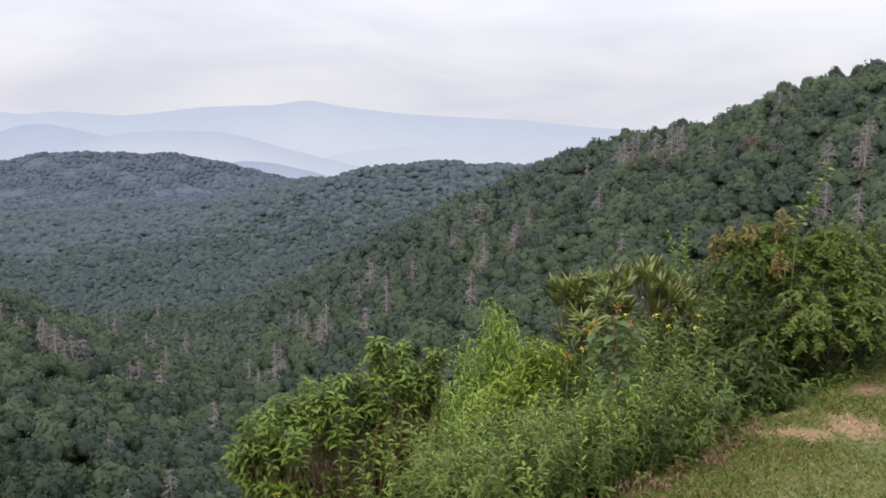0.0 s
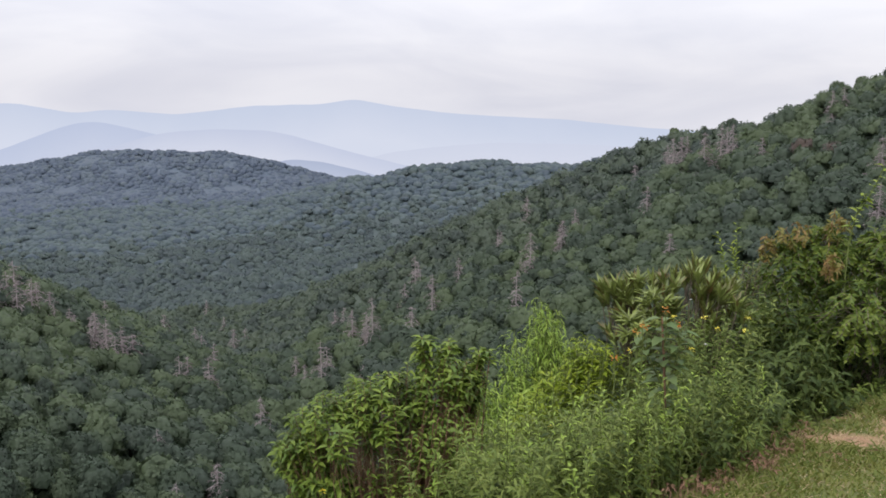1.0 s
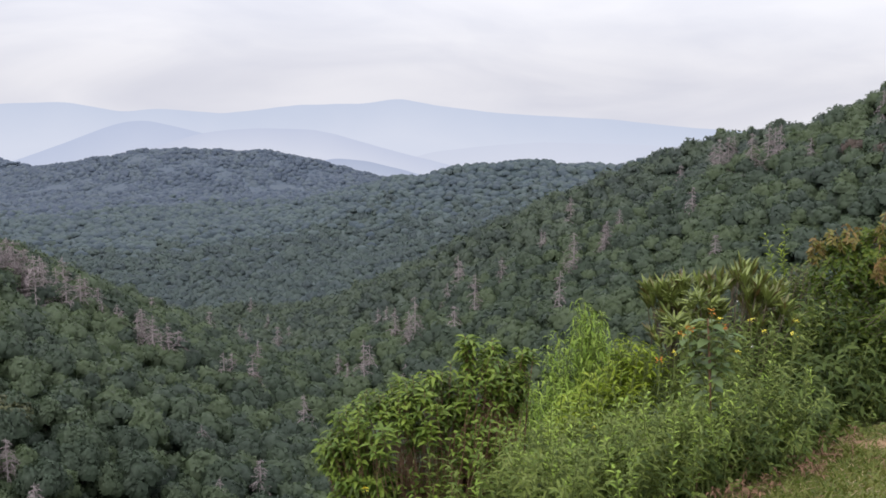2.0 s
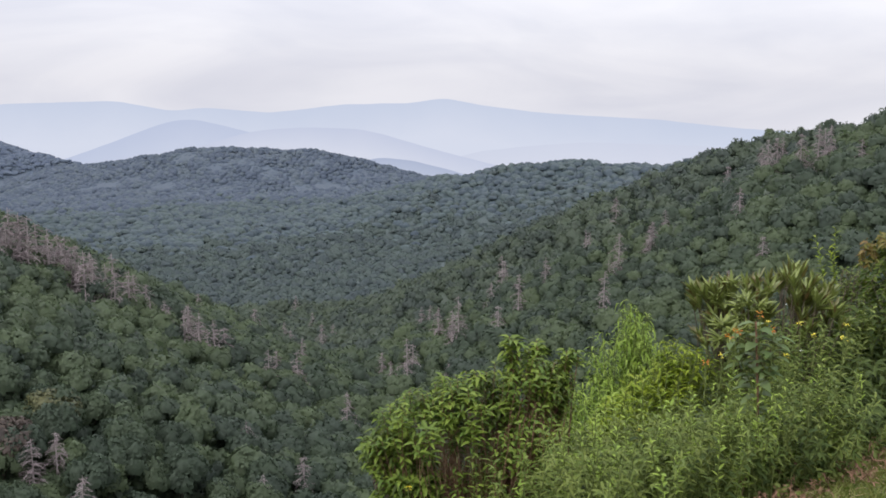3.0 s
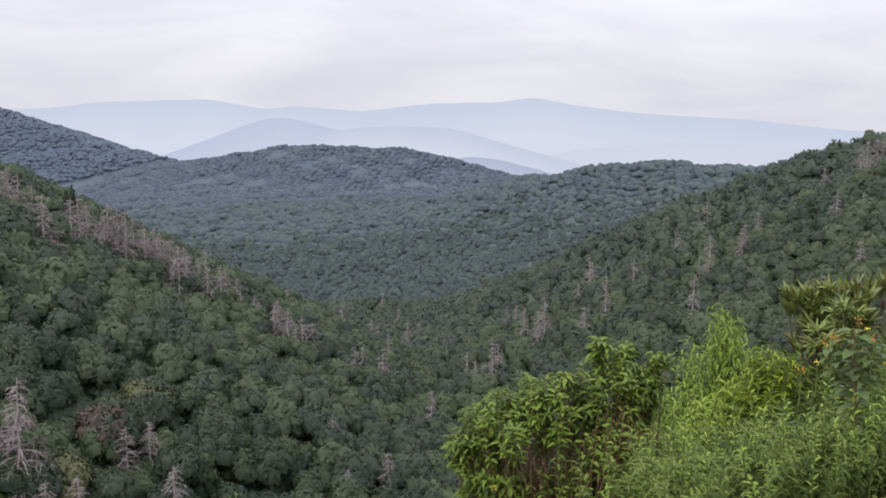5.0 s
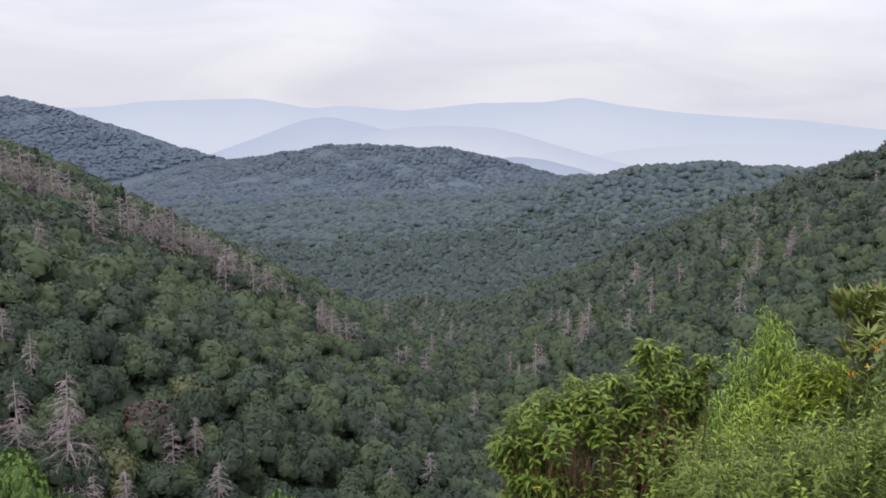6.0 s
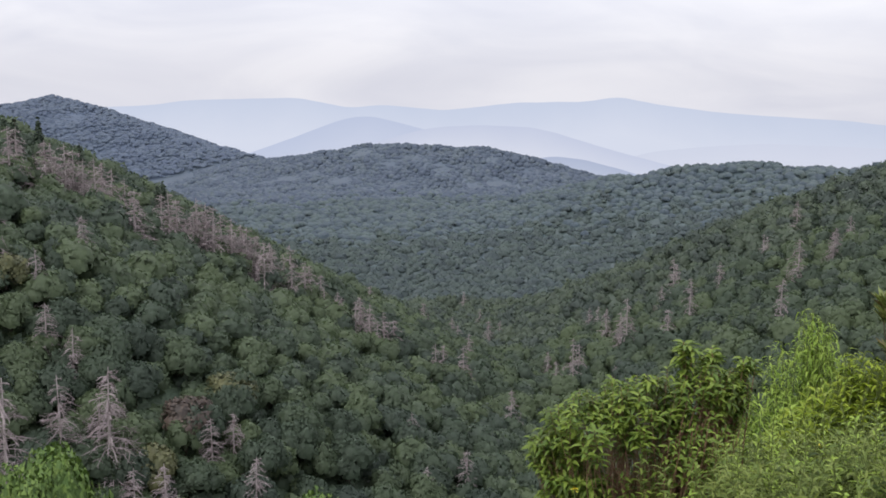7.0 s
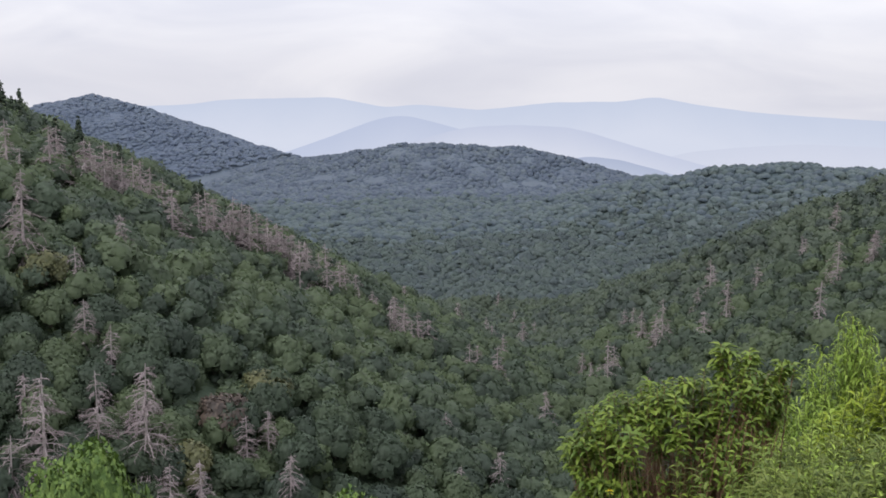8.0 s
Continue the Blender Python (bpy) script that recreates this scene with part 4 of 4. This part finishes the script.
azalea_lobes = [((1.68, 5.76, 0.56), 0.22, 0.22), ((1.85, 5.71, 0.67), 0.2, 0.16), ((2.17, 5.70, 0.64), 0.24, 0.18), ((1.73, 5.64, 0.20), 0.25, 0.2), ((1.97, 5.77, 0.56), 0.3, 0.24), ((1.97, 5.47, 0.37), 0.3, 0.22), ((2.26, 5.67, 0.51), 0.32, 0.28), ((2.28, 5.47, 0.35), 0.3, 0.18),
                ((2.56, 5.64, 0.45), 0.34, 0.3), ((2.88, 5.71, 0.44), 0.36, 0.3), ((1.55, 5.80, 0.19), 0.18, 0.2)]
stems = tuple(np.concatenate(p) for p in zip(spray_stems(fr, azalea_lobes, 96), lobe_stems(fr, foot, azalea_lobes, 4, 0.2, 0.1)))
plant("azalea_shrub", "large rounded azalea with layered sprays of small leaves", "shrub", foot, stems, (M_AZALEA, M_STEM_GREY), (20, 0.2, 1.0, 0.75, 0.038, 0.0130, 0.06, 0.85), 0.003, single_n=260, seed=8)
stems = spray_stems(fr, [((1.65, 5.66, 0.79), 0.12, 0.05), ((1.87, 5.59, 0.83), 0.09, 0.05), ((1.82, 5.46, 0.67), 0.1, 0.06), ((1.53, 5.70, 0.70), 0.06, 0.06)], 10)
plant("reddish_azalea_shoots", "reddish young shoots at the top of the azalea", "shrub", foot, stems, (M_TIPS, M_STEM_RED), (11, 0.2, 1.0, 0.7, 0.04, 0.013, 0.2, 0.4), 0.002, seed=9)
foot = (1.49, 6.22, -0.09)
stems = lobe_stems(fr, foot, [((1.49, 6.22, 0.30), 0.2, 0.15), ((1.63, 6.29, 0.47), 0.12, 0.1), ((1.39, 6.25, 0.40), 0.12, 0.07)], 34)
plant("small_leaved_shrub", "green small leaved shrub between rhododendron and azalea", "shrub", foot, stems, (M_HERB, M_STEM_GREY), (16, 0.55, 1.0, 0.6, 0.05, 0.015, 0.3, 0.3), 0.004, seed=10)
foot = (2.77, 6.43, -0.15)
stems = lobe_stems(fr, foot, [((2.47, 6.44, 0.66), 0.16, 0.12), ((2.76, 6.43, 0.62), 0.2, 0.2), ((2.99, 6.33, 0.67), 0.3, 0.25)], 40)
plant("back_shrub", "pale green shrub behind the azalea", "shrub", foot, stems, (M_HERB, M_STEM_GREY), (16, 0.6, 1.0, 0.6, 0.06, 0.018, 0.3, 0.2), 0.004, seed=12)


def rod(name, label, category, pts, mats, leaf, r, single_n, seed):
    """A single thin plant along one bent line."""
    P0, P1, P2 = (np.array([p]) for p in pts)
    return plant(name, label, category, tuple(pts[0]), (P0, P1, P2), mats, leaf, r, "", single_n, seed)


rod("sapling", "thin young sapling with heart shaped leaves above the azalea", "sapling", ((1.89, 5.48, 0.36), (1.86, 5.49, 0.86), (1.96, 5.46, 1.04)), (M_LIME, M_STEM_GREEN), (12, 0.6, 1.0, 0.4, 0.075, 0.045, 0.5, 0.3), 0.005, 12, 51)
rod("sapling", "thin young sapling with heart shaped leaves above the azalea", "sapling", ((1.88, 5.49, 0.86), (1.99, 5.45, 1.03), (2.03, 5.43, 1.19)), (M_LIME, M_STEM_GREEN), (11, 0.25, 1.0, 0.5, 0.065, 0.036, 0.4, 0.3), 0.004, 11, 52)
for k, (a, b, c) in enumerate((((1.36, 5.84, 0.28), (1.36, 5.84, 0.55), (1.29, 5.86, 0.77)), ((1.40, 5.84, 0.28), (1.40, 5.84, 0.55), (1.39, 5.84, 0.82)), ((1.42, 5.83, 0.35), (1.42, 5.83, 0.55), (1.36, 5.84, 0.71)))):
    rod("goldenrod_sprig", "slender yellowing goldenrod sprig standing above the shrubs", "wild plants", (a, b, c), (M_LIME, M_STEM_GREEN), (26, 0.35, 1.0, 0.8, 0.05, 0.012, 0.3, 0.0), 0.003, 0, 60 + k)
stalk = rod("flowering_stalk", "tall weed with broad leaves and orange red flowers", "wild plants", ((0.73, 4.14, 0.01), (0.73, 4.14, 0.33), (0.70, 4.14, 0.67)), (M_STALK, M_STEM_RED), (30, 0.25, 1.0, 0.3, 0.105, 0.052, 0.45, 0.3), 0.008, 30, 71)
rod("flowering_stalk", "side shoot with broad leaves near orange flowers", "wild plants", ((0.73, 4.14, 0.33), (0.67, 4.15, 0.47), (0.61, 4.16, 0.59)), (M_STALK, M_STEM_GREEN), (16, 0.3, 1.0, 0.4, 0.085, 0.040, 0.4, 0.3), 0.004, 16, 72)
rod("flowering_stalk", "side shoot with broad leaves near orange flowers", "wild plants", ((0.73, 4.14, 0.36), (0.77, 4.13, 0.50), (0.78, 4.13, 0.63)), (M_STALK, M_STEM_GREEN), (16, 0.3, 1.0, 0.4, 0.085, 0.040, 0.4, 0.3), 0.004, 16, 73)


# ---- single flowers ----
def bloom(name, label, at, size, mat, petals, seed, loose=0.3):
    """A small flower head on its own stalk, petal by petal."""
    r = np.random.default_rng(seed)
    x, y, z = at
    head = tagged(new(name), label, "flower", "wild flowers")
    head.matrix_basis = pose(x, y, z)
    a = np.arange(petals) * 2.4
    D = np.stack([np.cos(a), np.sin(a), 0.35 + r.uniform(-loose, loose, petals)], -1)
    P = r.normal(0, size * loose * 0.8, (petals, 3))
    V, F = leaves(P, D, np.tile([0, 0, 1.0], (petals, 1)), size * r.uniform(0.7, 1.2, petals), size * 0.5, 0.3)
    part("flower_head", mesh_from("flower_head", V, F, mat, True), head)
    v, f = tubes(one(0, 0, -0.16), one(0.01, 0.0, -0.08), one(0, 0, 0), np.array([0.003]), np.array([0.002]), 5, 4)
    part("stalk", mesh_from("stalk", v, f, M_STEM_GREEN, True), head)


for k, p in enumerate(((0.71, 4.12, 0.70), (0.62, 4.13, 0.63), (0.76, 4.11, 0.64), (0.54, 4.37, 0.43), (0.60, 4.16, 0.60), (0.64, 4.15, 0.62))):
    bloom("orange_flower", "orange red flower of a tall weed", p, 0.016, M_ORANGE, 9, 90 + k, 0.6)
for k, p in enumerate(((-0.12, 4.20, 0.13), (-0.67, 3.94, -0.02), (1.07, 4.78, 0.47), (1.19, 4.75, 0.47), (0.80, 4.43, 0.60), (0.63, 4.56, 0.42), (0.94, 4.71, 0.39), (-0.20, 4.10, -0.02), (-0.29, 4.09, -0.06), (0.05, 4.10, -0.01), (0.96, 4.09, 0.04),
                       (1.23, 4.85, 0.51), (1.03, 4.89, 0.50), (0.27, 4.39, 0.11))):
    bloom("yellow_flower", "small yellow wild flower among the herbs", p, 0.015, M_YELLOW, 10, 110 + k, 0.5)
for k, p in enumerate(((1.10, 5.59, 0.44), (1.04, 4.89, 0.37))):
    bloom("white_flower", "small white wild flower among leaves", p, 0.012, M_WHITE, 8, 140 + k)


# ---- lawn with worn bare patches ----
WORN = [(1.41, 4.75, 0.15, 0.17), (1.62, 4.55, 0.24, 0.12), (1.93, 4.68, 0.18, 0.24), (1.73, 4.94, 0.11, 0.1), (1.46, 4.57, 0.11, 0.09), (2.22, 5.27, 0.18, 0.14), (0.82, 4.00, 0.12, 0.14)]


def lawn_material():
    m, nodes, links, node = material("worn_mown_grass")
    geo = nodes.new("ShaderNodeNewGeometry")
    near = None
    for x, y, a, b in WORN:
        mp = nodes.new("ShaderNodeVectorMath")
        mp.operation = "SUBTRACT"
        mp.inputs[1].default_value = (x, y, 0)
        links.new(geo.outputs["Position"], mp.inputs[0])
        sc = nodes.new("ShaderNodeVectorMath")
        sc.operation = "MULTIPLY"
        sc.inputs[1].default_value = (1 / a, 1 / b, 0)
        links.new(mp.outputs[0], sc.inputs[0])
        ln = nodes.new("ShaderNodeVectorMath")
        ln.operation = "LENGTH"
        links.new(sc.outputs[0], ln.inputs[0])
        if near is None:
            near = ln.outputs["Value"]
        else:
            mn = nodes.new("ShaderNodeMath")
            mn.operation = "MINIMUM"
            links.new(near, mn.inputs[0])
            links.new(ln.outputs["Value"], mn.inputs[1])
            near = mn.outputs[0]
    wob = nodes.new("ShaderNodeMath")
    wob.operation = "MULTIPLY_ADD"
    wob.inputs[1].default_value, wob.inputs[2].default_value = 2.0, -1.0
    links.new(noise_at(nodes, links, node, 12.0, 7.0), wob.inputs[0])
    add = nodes.new("ShaderNodeMath")
    links.new(near, add.inputs[0])
    links.new(wob.outputs[0], add.inputs[1])
    fac = ramp(nodes, links, add.outputs[0], [(0.4, (1, 1, 1)), (1.05, (0, 0, 0))])
    green = ramp(nodes, links, noise_at(nodes, links, node, 9.0, 5.0), [(0.3, (0.055, 0.072, 0.015)), (0.5, (0.092, 0.104, 0.022)), (0.75, (0.175, 0.135, 0.055))])
    soil = ramp(nodes, links, noise_at(nodes, links, node, 22.0, 6.0), [(0.3, (0.17, 0.098, 0.055)), (0.7, (0.36, 0.225, 0.125))])
    col = mix_rgb(nodes, links, "MIX", fac, green, soil)
    b = node("ShaderNodeBsdfPrincipled", Roughness=0.9)
    links.new(col, b.inputs["Base Color"])
    bp = node("ShaderNodeBump", Strength=0.6, Distance=0.015)
    links.new(noise_at(nodes, links, node, 60.0, 5.0), bp.inputs["Height"])
    links.new(bp.outputs[0], b.inputs["Normal"])
    links.new(b.outputs[0], nodes.new("ShaderNodeOutputMaterial").inputs["Surface"])
    return m


def build_lawn():
    e = np.concatenate([np.linspace(-60, -6.2, 14), np.linspace(-6, 7, 150), np.linspace(7.2, 60, 14)])
    s = np.concatenate([np.linspace(-60, -7.2, 14), np.linspace(-7, 0.55, 85)])
    E, S = np.meshgrid(e, s, indexing="ij")
    X, Y = edge_spot(E, S)
    bumps = 0.012 * np.sin(X * 5.1 + 1) * np.sin(Y * 4.3) + 0.006 * np.sin(X * 13 + Y * 9)
    Z = height(X, Y) + 0.016 + bumps * 0.6
    V = np.stack([X, Y, Z], -1).reshape(-1, 3)
    n = len(s)
    i, j = np.meshgrid(np.arange(len(e) - 1), np.arange(n - 1), indexing="ij")
    Q = np.stack([i * n + j, i * n + j + 1, (i + 1) * n + j + 1, (i + 1) * n + j], -1).reshape(-1, 4)[:, ::-1]
    return tagged(new("lawn", mesh_from("lawn", V, Q, lawn_material(), True)), "worn mown grass with bare reddish earth patches", "lawn", kind="structure")


build_lawn()
M_BLADE = leafy("grass_blades", (0.066, 0.094, 0.016), (0.110, 0.146, 0.026), (0.190, 0.192, 0.050), 3.0, 0.55, 0.6, 0.3)
M_STRAW = leafy("dry_straw", (0.26, 0.19, 0.10), (0.36, 0.28, 0.16), (0.46, 0.37, 0.22), 6.0, 0.6, 0.7, 0.2)


def worn_at(x, y):
    d = np.full(np.shape(x), 9.0)
    for cx, cy, a, b in WORN:
        d = np.minimum(d, np.hypot((x - cx) / a, (y - cy) / b))
    return d


def blades(P, D, L, W, droop):
    """Grass blades: a bent strip each."""
    S = unit(np.cross(D, np.array([0.3, 1.0, 0.1])))
    D = unit(D)
    mid = P + D * (L * 0.55)[:, None]
    tip = P + D * L[:, None] * np.array([1.5, 1.5, 1.0]) - np.array([0, 0, 1.0]) * (droop * L * 0.4)[:, None]
    V = np.stack([P - S * W / 2, P + S * W / 2, mid + S * W * 0.4, mid - S * W * 0.4, tip], 1)
    b = (np.arange(len(P)) * 5)[:, None]
    return V.reshape(-1, 3), [b + np.array([[3, 2, 4]]), b + np.array([[0, 1, 2, 3]])]


def grass(name, label, n, h0, h1, width, mat, seed, worn, flat):
    r = np.random.default_rng(seed)
    e, s = r.normal(1.2, 1.5, n), 0.1 - np.abs(r.normal(0, 1.3, n))
    x, y = edge_spot(e, s)
    keep = (worn_at(x, y) + r.normal(0, 0.3, n) > 0.9) == (not worn) if worn is not None else np.ones(n, bool)
    x, y = x[keep], y[keep]
    k = len(x)
    P = np.stack([x, y, height(x, y) + 0.01], -1)
    a = r.uniform(0, 6.28, k)
    D = np.stack([np.cos(a) * flat, np.sin(a) * flat, np.ones(k)], -1)
    tall = np.clip(0.65 + 0.5 * np.sin(x * 6.1 + 2) * np.sin(y * 5.3), 0.4, 1.3)
    V, F = blades(P, D, r.uniform(h0, h1, k) * tall, width, r.uniform(0.1, 0.9, k))
    return tagged(new(name, mesh_from(name, V, F, mat, True)), label, "grass", kind="stuff")


grass("grass", "short mown green grass of the lookout", 40000, 0.03, 0.075, 0.006, M_BLADE, 201, False, 0.7)
grass("dry_grass", "pale dry grass stalks scattered over the lawn", 6500, 0.03, 0.08, 0.004, M_STRAW, 202, None, 1.6)
grass("straw_litter", "flattened tan straw over the bare earth", 6000, 0.015, 0.045, 0.003, M_STRAW, 203, True, 2.6)
herb_bed("dry_weed", "dry brown weed stalks where the lawn meets the herbs", 80, -0.6, 1.1, -0.12, 0.08, 0.05, 0.14, (M_STEM_RED, M_STEM_RED), (8, 0.2, 1.0, 0.6, 0.04, 0.006, 0.5, 0.2), 0.002, 42)
